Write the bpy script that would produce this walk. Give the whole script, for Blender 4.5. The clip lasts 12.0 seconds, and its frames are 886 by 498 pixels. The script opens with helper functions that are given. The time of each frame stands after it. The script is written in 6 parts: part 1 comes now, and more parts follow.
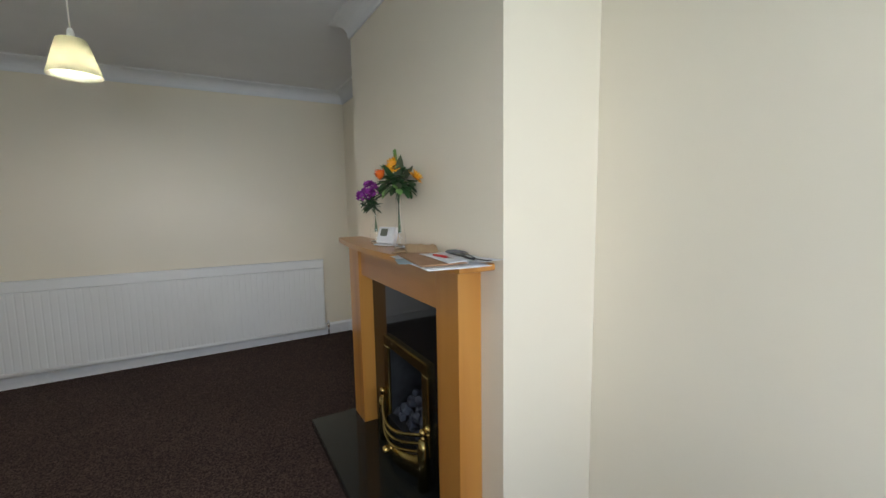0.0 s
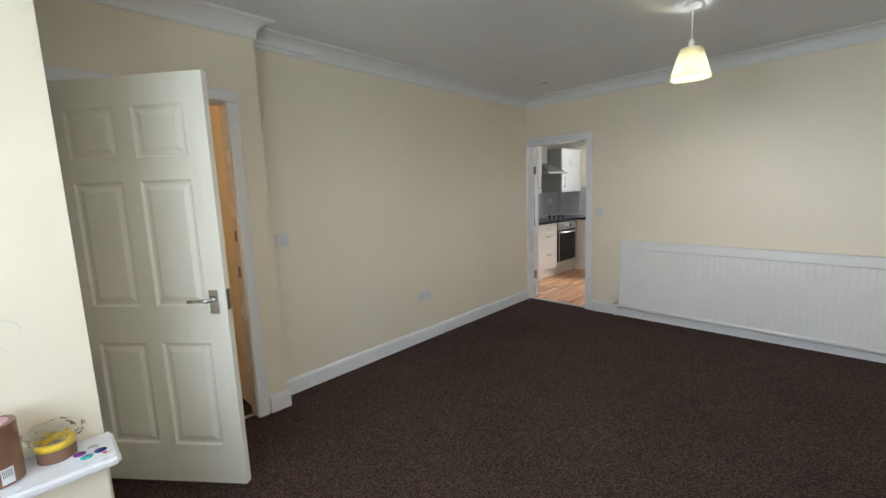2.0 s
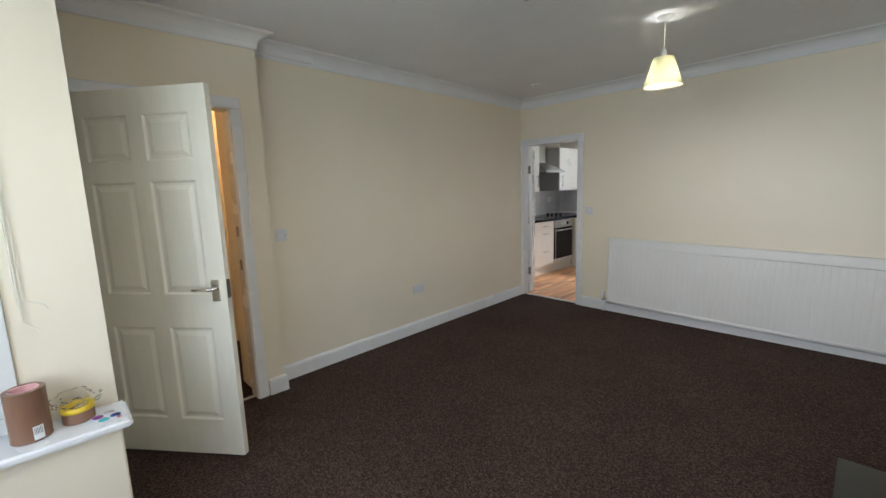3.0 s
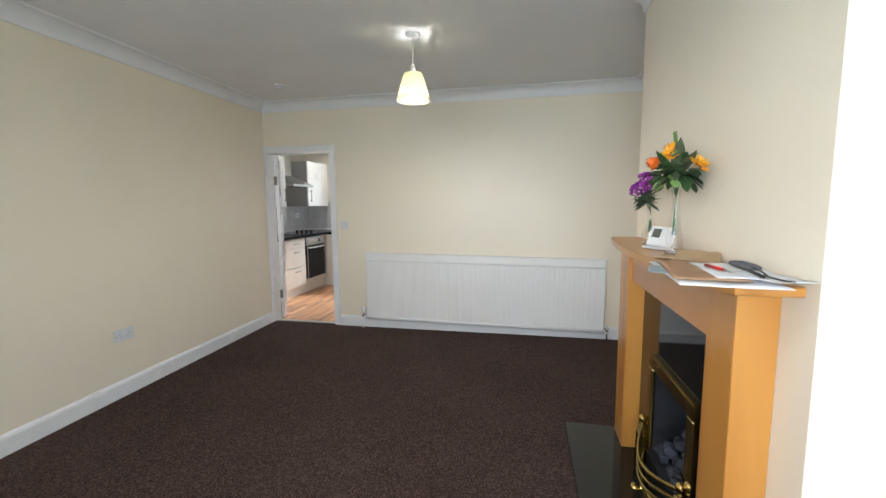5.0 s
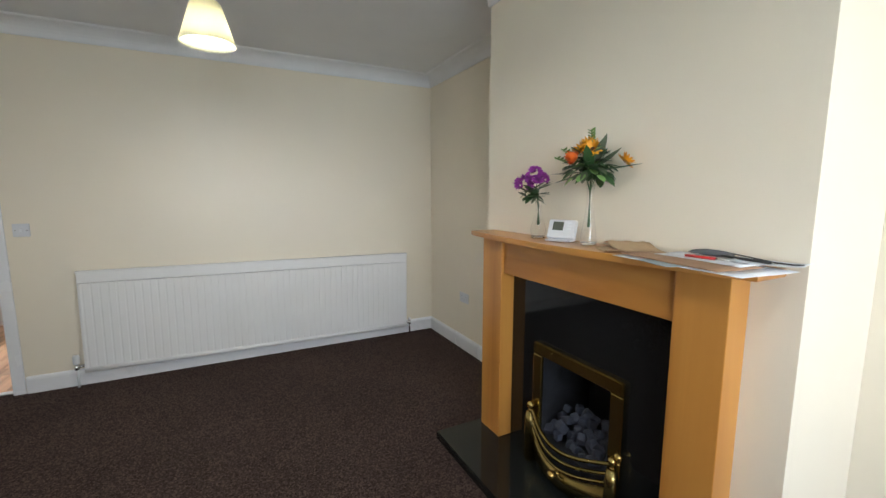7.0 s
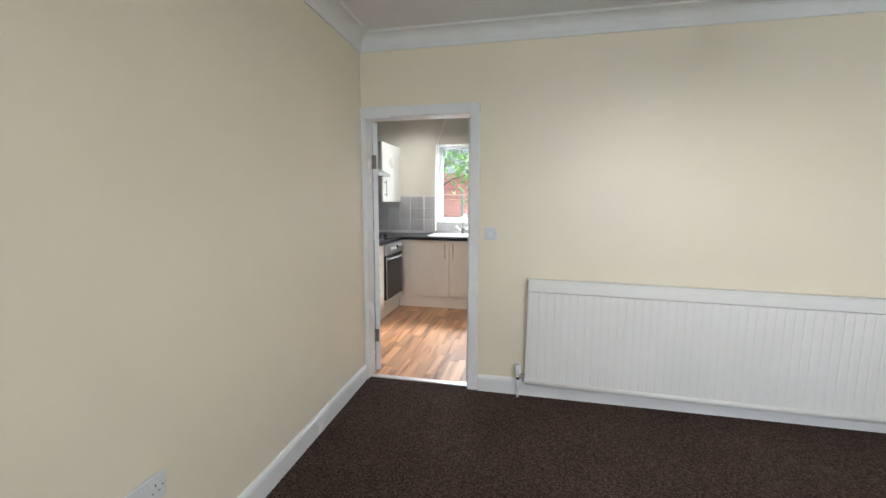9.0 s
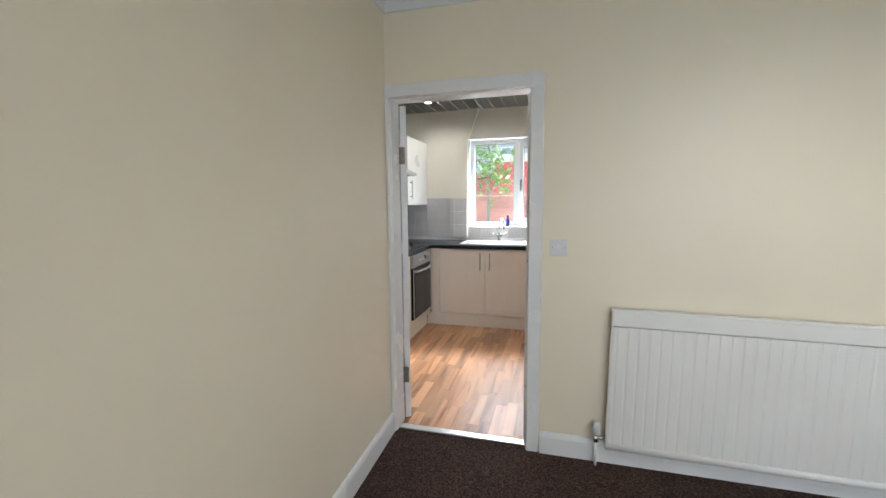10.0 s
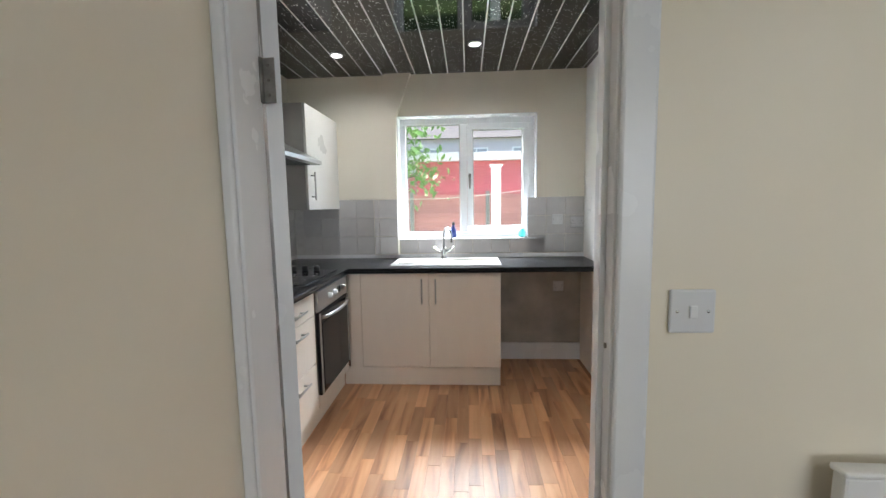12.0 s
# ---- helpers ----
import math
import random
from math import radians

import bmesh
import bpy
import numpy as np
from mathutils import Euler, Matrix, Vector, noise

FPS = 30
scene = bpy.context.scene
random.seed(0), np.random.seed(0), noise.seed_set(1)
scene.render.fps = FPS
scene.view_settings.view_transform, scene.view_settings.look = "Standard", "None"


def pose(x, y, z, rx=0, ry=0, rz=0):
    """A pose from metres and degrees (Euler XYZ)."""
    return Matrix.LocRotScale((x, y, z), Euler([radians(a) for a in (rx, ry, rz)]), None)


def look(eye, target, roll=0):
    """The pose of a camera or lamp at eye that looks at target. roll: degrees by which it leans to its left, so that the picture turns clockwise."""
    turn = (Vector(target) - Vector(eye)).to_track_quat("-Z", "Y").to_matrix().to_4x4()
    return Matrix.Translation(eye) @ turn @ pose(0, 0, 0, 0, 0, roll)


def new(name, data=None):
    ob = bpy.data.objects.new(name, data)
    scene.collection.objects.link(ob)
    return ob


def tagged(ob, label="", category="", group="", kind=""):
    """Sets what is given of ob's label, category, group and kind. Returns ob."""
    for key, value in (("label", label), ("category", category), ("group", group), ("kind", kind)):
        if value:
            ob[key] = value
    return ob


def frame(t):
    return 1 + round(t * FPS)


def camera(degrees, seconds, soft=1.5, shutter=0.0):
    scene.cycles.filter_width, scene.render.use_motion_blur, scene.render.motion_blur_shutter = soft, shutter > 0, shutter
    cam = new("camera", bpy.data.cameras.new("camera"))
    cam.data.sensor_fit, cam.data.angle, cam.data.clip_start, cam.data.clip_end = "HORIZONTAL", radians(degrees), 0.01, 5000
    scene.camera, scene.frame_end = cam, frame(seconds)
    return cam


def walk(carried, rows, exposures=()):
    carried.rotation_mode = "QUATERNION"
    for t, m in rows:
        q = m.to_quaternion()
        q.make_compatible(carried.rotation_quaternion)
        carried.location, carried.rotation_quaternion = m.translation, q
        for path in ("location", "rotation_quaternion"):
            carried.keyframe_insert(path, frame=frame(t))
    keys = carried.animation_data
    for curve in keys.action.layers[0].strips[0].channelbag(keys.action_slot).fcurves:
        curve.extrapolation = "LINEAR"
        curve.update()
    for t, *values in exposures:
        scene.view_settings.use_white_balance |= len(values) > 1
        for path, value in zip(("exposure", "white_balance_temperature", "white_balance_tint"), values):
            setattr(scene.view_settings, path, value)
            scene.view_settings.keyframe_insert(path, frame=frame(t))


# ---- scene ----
cam = camera(94.5, 12.0)
PATH = [
    (0, (-0.278, 0.328, 1.395), (0.708, 2.052, 1.159), -1.0),
    (0.5, (-0.147, 0.346, 1.391), (0.125, 2.313, 1.151), -1.1),
    (1, (-0.09, 0.333, 1.398), (-0.543, 2.265, 1.144), -1.5),
    (1.5, (-0.114, 0.26, 1.415), (-1.147, 1.952, 1.149), -1.8),
    (2, (-0.046, 0.168, 1.427), (-1.446, 1.57, 1.15), -2.2),
    (2.5, (0.048, 0.107, 1.451), (-1.488, 1.355, 1.163), -2.4),
    (3, (0.199, 0.144, 1.445), (-1.228, 1.513, 1.153), -1.9),
    (3.5, (0.341, 0.2, 1.397), (-0.852, 1.782, 1.128), -1.7),
    (3.7, (0.39, 0.212, 1.401), (-0.709, 1.861, 1.134), -1.7),
    (5.3, (-0.19, 0.474, 1.372), (-0.4, 2.452, 1.166), -0.2),
    (5.5, (-0.262, 0.536, 1.372), (-0.342, 2.524, 1.176), 0.0),
    (6, (-0.42, 0.673, 1.39), (-0.063, 2.631, 1.189), 0.5),
    (6.5, (-0.599, 0.785, 1.391), (0.208, 2.599, 1.146), 0.0),
    (6.7, (-0.655, 0.816, 1.386), (0.273, 2.568, 1.117), -0.1),
    (8.3, (-1.444, 1.566, 1.36), (-1.25, 3.544, 1.138), 0.4),
    (8.5, (-1.538, 1.641, 1.366), (-1.552, 3.629, 1.143), 0.3),
    (9, (-1.737, 1.814, 1.369), (-2.17, 3.752, 1.131), 0.2),
    (9.5, (-1.869, 2.143, 1.382), (-2.482, 4.031, 1.14), 0.2),
    (10, (-2.051, 2.45, 1.382), (-2.575, 4.366, 1.15), -0.5),
    (10.5, (-2.169, 2.804, 1.359), (-2.619, 4.739, 1.124), -0.7),
    (11, (-2.241, 3.152, 1.387), (-2.638, 5.102, 1.189), -0.2),
    (11.5, (-2.392, 3.495, 1.383), (-2.608, 5.475, 1.203), -0.5),
    (12, (-2.473, 3.809, 1.358), (-2.595, 5.794, 1.146), -1.0),
]
walk(cam, [(t, look(eye, target, roll)) for t, eye, target, roll in PATH], [
    (0, 1.08), (0.5, 1.4), (1, 1.75), (1.5, 1.95), (2, 1.65), (2.5, 1.4), (3, 1.5), (3.5, 1.78), (5.5, 1.97), (6, 1.87), (6.5, 1.6), (8.5, 2.08), (9.5, 2), (10.5, 1.85), (11, 1.8), (11.5, 1.7), (12, 1.65)])

# ---- light ----
SUN_ELEV, SUN_AZ = radians(61), radians(8)   # azimuth from +y towards +x
world = bpy.data.worlds.new("sky")
scene.world = world
world.use_nodes = True
wn = world.node_tree.nodes
sky = wn.new("ShaderNodeTexSky")
sky.sky_type, sky.sun_disc = "NISHITA", False
sky.sun_elevation, sky.sun_rotation = SUN_ELEV, SUN_AZ
wn["Background"].inputs["Strength"].default_value = 0.15
world.node_tree.links.new(sky.outputs[0], wn["Background"].inputs["Color"])

sun = new("sun", bpy.data.lights.new("sun", "SUN"))
sun.data.energy, sun.data.angle, sun.data.color = 5.0, radians(0.5), (1.0, 0.95, 0.87)
sun.matrix_world = look((0, 0, 0), (-math.sin(SUN_AZ) * math.cos(SUN_ELEV), -math.cos(SUN_AZ) * math.cos(SUN_ELEV), -math.sin(SUN_ELEV)))


def window_light(name, eye, target, w, h, watts, colour):
    lamp = new(name, bpy.data.lights.new(name, "AREA"))
    lamp.data.shape, lamp.data.size, lamp.data.size_y = "RECTANGLE", w, h
    lamp.data.energy, lamp.data.color = watts, colour
    lamp.matrix_world = look(eye, target)
    return lamp


window_light("bay_daylight", (-2.8, -6.0, 2.0), (-0.3, 2, 1.4), 4.5, 2.6, 108, (0.82, 0.91, 1.0))
window_light("bay_opening", (-0.35, -1.03, 1.45), (-0.35, 2, 2.0), 2.25, 1.4, 14, (0.82, 0.91, 1.0))
window_light("kitchen_daylight", (-2.5, 8.35, 3.1), (-2.5, 6.2, 0.7), 2.8, 1.1, 350, (0.84, 0.93, 1.0))


def point_light(name, place, watts, colour, radius):
    lamp = new(name, bpy.data.lights.new(name, "POINT"))
    lamp.data.energy, lamp.data.color, lamp.data.shadow_soft_size = watts, colour, radius
    lamp.location = place
    return lamp


point_light("pendant_bulb", (-0.815, 3.18, 2.10), 8, (1.0, 0.99, 0.94), 0.046)
point_light("pendant_bulb_near", (-0.80, 1.02, 2.10), 6.5, (1.0, 0.99, 0.94), 0.046)
point_light("hall_bulb", (-3.55, 1.25, 2.2), 2.2, (1.0, 0.62, 0.34), 0.08)


for k, (sx, sy) in enumerate(((-3.407, 6.85), (-2.413, 6.74), (-3.397, 5.55), (-2.434, 5.55))):
    lamp = new("kitchen_spot", bpy.data.lights.new("kitchen_spot", "SPOT"))
    lamp.data.energy, lamp.data.color, lamp.data.spot_size, lamp.data.spot_blend, lamp.data.shadow_soft_size = 5, (1.0, 0.99, 0.97), radians(160), 0.9, 0.04
    lamp.matrix_world = look((sx, sy, 2.436), (sx, sy + 0.001, 0))


# ---- materials ----
def nodes_of(name):
    m = bpy.data.materials.new(name)
    m.use_nodes = True
    return m, m.node_tree.nodes, m.node_tree.links, m.node_tree.nodes["Principled BSDF"]


def surf(name, c1, c2, scale=4.0, rough=0.5, bump=0.0, bscale=200.0, metal=0.0, coat=0.0, stretch=(1, 1, 1), rough_var=0.08,
         spec=0.5, per_piece=0.0, bump_dist=0.002, fine=0.0):
    """Two tones mixed by coarse and fine noise, with fine relief and uneven gloss."""
    m, n, l, b = nodes_of(name)
    co = n.new("ShaderNodeTexCoord")
    mp = n.new("ShaderNodeMapping")
    mp.inputs["Scale"].default_value = stretch
    l.new(co.outputs["Object"], mp.inputs["Vector"])
    no = n.new("ShaderNodeTexNoise")
    no.inputs["Scale"].default_value, no.inputs["Detail"].default_value = scale, 5
    l.new(mp.outputs[0], no.inputs["Vector"])
    mix = n.new("ShaderNodeMix")
    mix.data_type = "RGBA"
    mix.inputs["A"].default_value, mix.inputs["B"].default_value = (*c1, 1), (*c2, 1)
    ramp = n.new("ShaderNodeMapRange")
    ramp.inputs["From Min"].default_value, ramp.inputs["From Max"].default_value = 0.3, 0.7
    l.new(no.outputs["Fac"], ramp.inputs["Value"])
    last = ramp.outputs[0]
    if fine:
        nf = n.new("ShaderNodeTexNoise")
        nf.inputs["Scale"].default_value, nf.inputs["Detail"].default_value = bscale, 2
        l.new(mp.outputs[0], nf.inputs["Vector"])
        mf = n.new("ShaderNodeMix")
        mf.inputs["Factor"].default_value = fine
        l.new(last, mf.inputs["A"])
        l.new(nf.outputs["Fac"], mf.inputs["B"])
        last = mf.outputs[0]
    l.new(last, mix.inputs["Factor"])
    colour = mix.outputs["Result"]
    if per_piece:
        oi = n.new("ShaderNodeObjectInfo")
        mr = n.new("ShaderNodeMapRange")
        mr.inputs["To Min"].default_value, mr.inputs["To Max"].default_value = 1 - per_piece, 1 + per_piece
        l.new(oi.outputs["Random"], mr.inputs["Value"])
        hs = n.new("ShaderNodeHueSaturation")
        l.new(mr.outputs[0], hs.inputs["Value"])
        l.new(colour, hs.inputs["Color"])
        colour = hs.outputs[0]
    l.new(colour, b.inputs["Base Color"])
    rr = n.new("ShaderNodeMapRange")
    rr.inputs["To Min"].default_value, rr.inputs["To Max"].default_value = max(0.02, rough - rough_var), min(1, rough + rough_var)
    l.new(no.outputs["Fac"], rr.inputs["Value"])
    l.new(rr.outputs[0], b.inputs["Roughness"])
    b.inputs["Metallic"].default_value, b.inputs["Coat Weight"].default_value = metal, coat
    b.inputs["Specular IOR Level"].default_value = spec
    if bump:
        nb = n.new("ShaderNodeTexNoise")
        nb.inputs["Scale"].default_value, nb.inputs["Detail"].default_value = bscale, 3
        l.new(mp.outputs[0], nb.inputs["Vector"])
        bu = n.new("ShaderNodeBump")
        bu.inputs["Strength"].default_value, bu.inputs["Distance"].default_value = bump, bump_dist
        l.new(nb.outputs["Fac"], bu.inputs["Height"])
        l.new(bu.outputs[0], b.inputs["Normal"])
    return m


def glow(name, colour, strength):
    m, n, l, b = nodes_of(name)
    b.inputs["Base Color"].default_value = (*colour, 1)
    b.inputs["Emission Color"].default_value = (*colour, 1)
    b.inputs["Emission Strength"].default_value = strength
    return m


def glass(name, colour=(1, 1, 1), rough=0.0, ior=1.45):
    m, n, l, b = nodes_of(name)
    b.inputs["Base Color"].default_value = (*colour, 1)
    b.inputs["Transmission Weight"].default_value, b.inputs["Roughness"].default_value, b.inputs["IOR"].default_value = 1, rough, ior
    return m


def pane_glass(name, ior=1.45):
    m, n, l, b = nodes_of(name)
    tr = n.new("ShaderNodeBsdfTransparent")
    gl = n.new("ShaderNodeBsdfGlossy")
    gl.inputs["Roughness"].default_value = 0.02
    lw = n.new("ShaderNodeLayerWeight")
    pw = n.new("ShaderNodeMath")
    pw.operation, pw.inputs[1].default_value = "POWER", 4.0
    fr = n.new("ShaderNodeMath")
    fr.operation, fr.inputs[1].default_value, fr.inputs[2].default_value = "MULTIPLY_ADD", 0.8, ((ior - 1) / (ior + 1)) ** 2
    l.new(lw.outputs["Facing"], pw.inputs[0])
    l.new(pw.outputs[0], fr.inputs[0])
    mx = n.new("ShaderNodeMixShader")
    l.new(fr.outputs[0], mx.inputs[0])
    l.new(tr.outputs[0], mx.inputs[1])
    l.new(gl.outputs[0], mx.inputs[2])
    l.new(mx.outputs[0], n["Material Output"].inputs["Surface"])
    return m


def carpet(name):
    """Short twist pile: dark and light tufts of two sizes over slow patches of wear."""
    m, n, l, b = nodes_of(name)
    co = n.new("ShaderNodeTexCoord")
    vo = n.new("ShaderNodeTexVoronoi")
    vo.inputs["Scale"].default_value = 150
    l.new(co.outputs["Object"], vo.inputs["Vector"])
    bw = n.new("ShaderNodeSeparateColor")
    l.new(vo.outputs["Color"], bw.inputs[0])
    n2 = n.new("ShaderNodeTexNoise")
    n2.inputs["Scale"].default_value, n2.inputs["Detail"].default_value = 95, 4
    l.new(co.outputs["Object"], n2.inputs["Vector"])
    n3 = n.new("ShaderNodeTexNoise")
    n3.inputs["Scale"].default_value, n3.inputs["Detail"].default_value = 1.6, 3
    l.new(co.outputs["Object"], n3.inputs["Vector"])

    def add(x, y, k):
        a = n.new("ShaderNodeMath")
        a.operation = "MULTIPLY_ADD"
        a.inputs[1].default_value = k
        l.new(x, a.inputs[0])
        l.new(y, a.inputs[2])
        return a.outputs[0]
    v = n.new("ShaderNodeValue")
    v.outputs[0].default_value = -0.60
    total = add(n3.outputs["Fac"], add(n2.outputs["Fac"], add(bw.outputs[0], v.outputs[0], 0.82), 1.0), 0.35)
    r = n.new("ShaderNodeValToRGB")
    e = r.color_ramp.elements
    e[0].position, e[0].color = 0.0, (0.026, 0.016, 0.014, 1)
    e[1].position, e[1].color = 0.95, (0.125, 0.083, 0.070, 1)
    mid = e.new(0.5)
    mid.color = (0.063, 0.041, 0.035, 1)
    l.new(total, r.inputs[0])
    l.new(r.outputs[0], b.inputs["Base Color"])
    b.inputs["Roughness"].default_value, b.inputs["Specular IOR Level"].default_value = 0.95, 0.1
    bu = n.new("ShaderNodeBump")
    bu.inputs["Strength"].default_value, bu.inputs["Distance"].default_value = 1.0, 0.006
    l.new(total, bu.inputs["Height"])
    l.new(bu.outputs[0], b.inputs["Normal"])
    return m


def lit_fabric(name, colour):
    m, n, l, b = nodes_of(name)
    d, t, mx = n.new("ShaderNodeBsdfDiffuse"), n.new("ShaderNodeBsdfTranslucent"), n.new("ShaderNodeMixShader")
    for s in (d, t):
        s.inputs["Color"].default_value = (*colour, 1)
    mx.inputs[0].default_value = 0.44
    l.new(d.outputs[0], mx.inputs[1])
    l.new(t.outputs[0], mx.inputs[2])
    l.new(mx.outputs[0], n["Material Output"].inputs["Surface"])
    return m


CREAM = surf("cream_emulsion", (0.865, 0.792, 0.662), (0.835, 0.762, 0.632), 1.3, 0.42, 0.12, 160, rough_var=0.06, bump_dist=0.001)
KITCHEN_CREAM = surf("kitchen_emulsion", (0.84, 0.80, 0.70), (0.81, 0.77, 0.67), 1.5, 0.5, 0.1, 160, bump_dist=0.001)
CEILING = surf("ceiling_emulsion", (0.82, 0.83, 0.86), (0.78, 0.79, 0.825), 2.0, 0.8, 0.35, 70, bump_dist=0.003)
COVING = surf("coving_paint", (0.82, 0.83, 0.85), (0.78, 0.79, 0.81), 6, 0.6, 0.1, 120)
GLOSS = surf("white_gloss_paint", (0.85, 0.86, 0.885), (0.80, 0.81, 0.835), 5, 0.26, 0.18, 45, bump_dist=0.001)
DOOR_PAINT = surf("cream_door_paint", (0.86, 0.84, 0.76), (0.82, 0.80, 0.72), 4, 0.38, 0.12, 90, stretch=(6, 6, 1), bump_dist=0.001)
CARPET = carpet("brown_fleck_carpet")
RADIATOR = surf("radiator_enamel", (0.85, 0.85, 0.855), (0.82, 0.82, 0.82), 3, 0.36, 0.05, 90)
PLASTIC = surf("white_plastic", (0.74, 0.75, 0.77), (0.70, 0.71, 0.73), 8, 0.38)
UPVC = surf("white_upvc", (0.83, 0.85, 0.87), (0.80, 0.82, 0.84), 5, 0.25)
CHROME = surf("chrome", (0.72, 0.72, 0.72), (0.64, 0.64, 0.64), 10, 0.16, metal=1)
STEEL = surf("brushed_steel", (0.52, 0.52, 0.51), (0.44, 0.44, 0.43), 20, 0.32, 0.1, 120, metal=1, stretch=(1, 14, 14))
# dark steel fittings; also carries the painted shade of the sink bowl
DARK_METAL = surf("tarnished_shaded_steel", (0.23, 0.21, 0.19), (0.16, 0.15, 0.14), 30, 0.4, metal=1)
BRASS = surf("antique_brass", (0.40, 0.31, 0.115), (0.27, 0.20, 0.068), 14, 0.24, 0.06, 80, metal=1)
BRIGHT_BRASS = surf("polished_brass", (0.78, 0.56, 0.22), (0.66, 0.45, 0.15), 14, 0.14, metal=1)
GRANITE = surf("black_granite", (0.004, 0.004, 0.005), (0.016, 0.017, 0.017), 90, 0.06, fine=0.5, bscale=400, rough_var=0.02, spec=0.4)
HEARTH_STONE = surf("hearth_granite", (0.006, 0.007, 0.007), (0.020, 0.023, 0.022), 90, 0.08, fine=0.5, bscale=400, rough_var=0.03, spec=0.4)
FIREBOX = surf("sooty_metal", (0.012, 0.012, 0.014), (0.03, 0.032, 0.038), 14, 0.45)
COAL = surf("ceramic_coal", (0.03, 0.035, 0.052), (0.075, 0.082, 0.115), 30, 0.85, 0.6, 90, per_piece=0.35)
CREAM_UNIT = surf("cream_laminate", (0.80, 0.735, 0.66), (0.77, 0.705, 0.63), 3, 0.34, 0.06, 120, stretch=(4, 4, 1))
WHITE_UNIT = surf("white_laminate", (0.82, 0.82, 0.80), (0.79, 0.79, 0.77), 3, 0.3)
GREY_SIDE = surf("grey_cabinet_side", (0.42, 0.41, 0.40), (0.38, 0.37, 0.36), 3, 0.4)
WORKTOP = surf("black_worktop", (0.006, 0.006, 0.007), (0.018, 0.018, 0.021), 120, 0.24, 0.15, 220, fine=0.5, spec=0.35)
BLACK_GLASS = surf("black_glass", (0.006, 0.006, 0.007), (0.012, 0.012, 0.013), 10, 0.06, rough_var=0.02)
TILE = surf("grey_white_tile", (0.62, 0.61, 0.61), (0.56, 0.55, 0.56), 9, 0.16, 0.1, 25, per_piece=0.05)
GROUT = surf("grey_grout", (0.66, 0.65, 0.64), (0.58, 0.57, 0.56), 30, 0.9)
PLASTER = surf("patchy_plaster", (0.36, 0.33, 0.30), (0.56, 0.52, 0.47), 5, 0.9, 0.3, 60)
SPOT = glow("spot_lamp_face", (1.0, 0.99, 0.96), 4.5)
BULB = glow("pendant_lamp_glow", (0.96, 1.0, 0.96), 14.0)
HALL_GLOW = glow("hall_lamp_glow", (1.0, 0.80, 0.45), 5.0)
PANE = pane_glass("window_glass")
CLEAR = pane_glass("vase_glass", 1.6)
BASE_GLASS = glass("thick_glass", (0.97, 0.98, 0.98))
TEA_SCREEN = surf("lcd_screen", (0.10, 0.11, 0.09), (0.13, 0.14, 0.11), 5, 0.15)
PAPER = surf("white_paper", (0.80, 0.81, 0.84), (0.74, 0.75, 0.78), 12, 0.75)
MANILA = surf("manila_paper", (0.42, 0.25, 0.15), (0.36, 0.21, 0.12), 20, 0.75)
KRAFT = surf("kraft_paper", (0.52, 0.37, 0.22), (0.44, 0.30, 0.17), 10, 0.8, 0.3, 40)
BLUE_PAPER = surf("grey_blue_leaflet", (0.35, 0.42, 0.44), (0.26, 0.33, 0.36), 20, 0.5)
RED = surf("red_plastic", (0.55, 0.02, 0.02), (0.45, 0.015, 0.015), 10, 0.35)
BLACK = surf("black_plastic", (0.015, 0.015, 0.017), (0.03, 0.03, 0.032), 10, 0.35)
INK = surf("grey_ink", (0.10, 0.10, 0.11), (0.14, 0.14, 0.15), 10, 0.8)
LEAF = surf("dark_leaf", (0.028, 0.075, 0.025), (0.05, 0.12, 0.04), 25, 0.45)
PALE_LEAF = surf("pale_leaf", (0.16, 0.30, 0.08), (0.22, 0.38, 0.12), 25, 0.5)
OLIVE = surf("olive_leaf", (0.07, 0.085, 0.05), (0.10, 0.12, 0.07), 25, 0.5)
PURPLE = surf("purple_petal", (0.30, 0.03, 0.33), (0.42, 0.06, 0.42), 40, 0.6)
PURPLE_DEEP = surf("deep_purple_petal", (0.20, 0.02, 0.24), (0.30, 0.04, 0.32), 40, 0.6)
ORANGE = surf("orange_petal", (0.85, 0.19, 0.02), (0.80, 0.13, 0.015), 30, 0.55)
YELLOW = surf("yellow_petal", (0.85, 0.42, 0.02), (0.76, 0.32, 0.015), 30, 0.55)
FLOWER_EYE = surf("brown_flower_eye", (0.10, 0.05, 0.015), (0.16, 0.08, 0.02), 60, 0.8)
SHADE_MAT = lit_fabric("cream_lampshade", (0.56, 0.54, 0.42))
TAPE = surf("brown_tape", (0.24, 0.13, 0.085), (0.20, 0.105, 0.07), 6, 0.22)
TAPE_SIDE = surf("tape_roll_edge", (0.30, 0.17, 0.11), (0.22, 0.12, 0.08), 120, 0.5, stretch=(1, 1, 8))
PINK = surf("pink_core", (0.74, 0.42, 0.44), (0.68, 0.36, 0.38), 10, 0.7)
YELLOW_TAPE = surf("yellow_tape", (0.80, 0.55, 0.04), (0.74, 0.50, 0.03), 10, 0.3)
FILM = glass("clear_film", (0.98, 0.98, 0.98), 0.15, 1.1)
CORD = surf("white_cord", (0.82, 0.80, 0.74), (0.78, 0.76, 0.70), 30, 0.6)
BLIND = surf("cream_blind_fabric", (0.80, 0.75, 0.60), (0.76, 0.71, 0.56), 60, 0.85, 0.2, 300)
TEAL = surf("teal_ink", (0.05, 0.42, 0.46), (0.06, 0.46, 0.5), 10, 0.5)
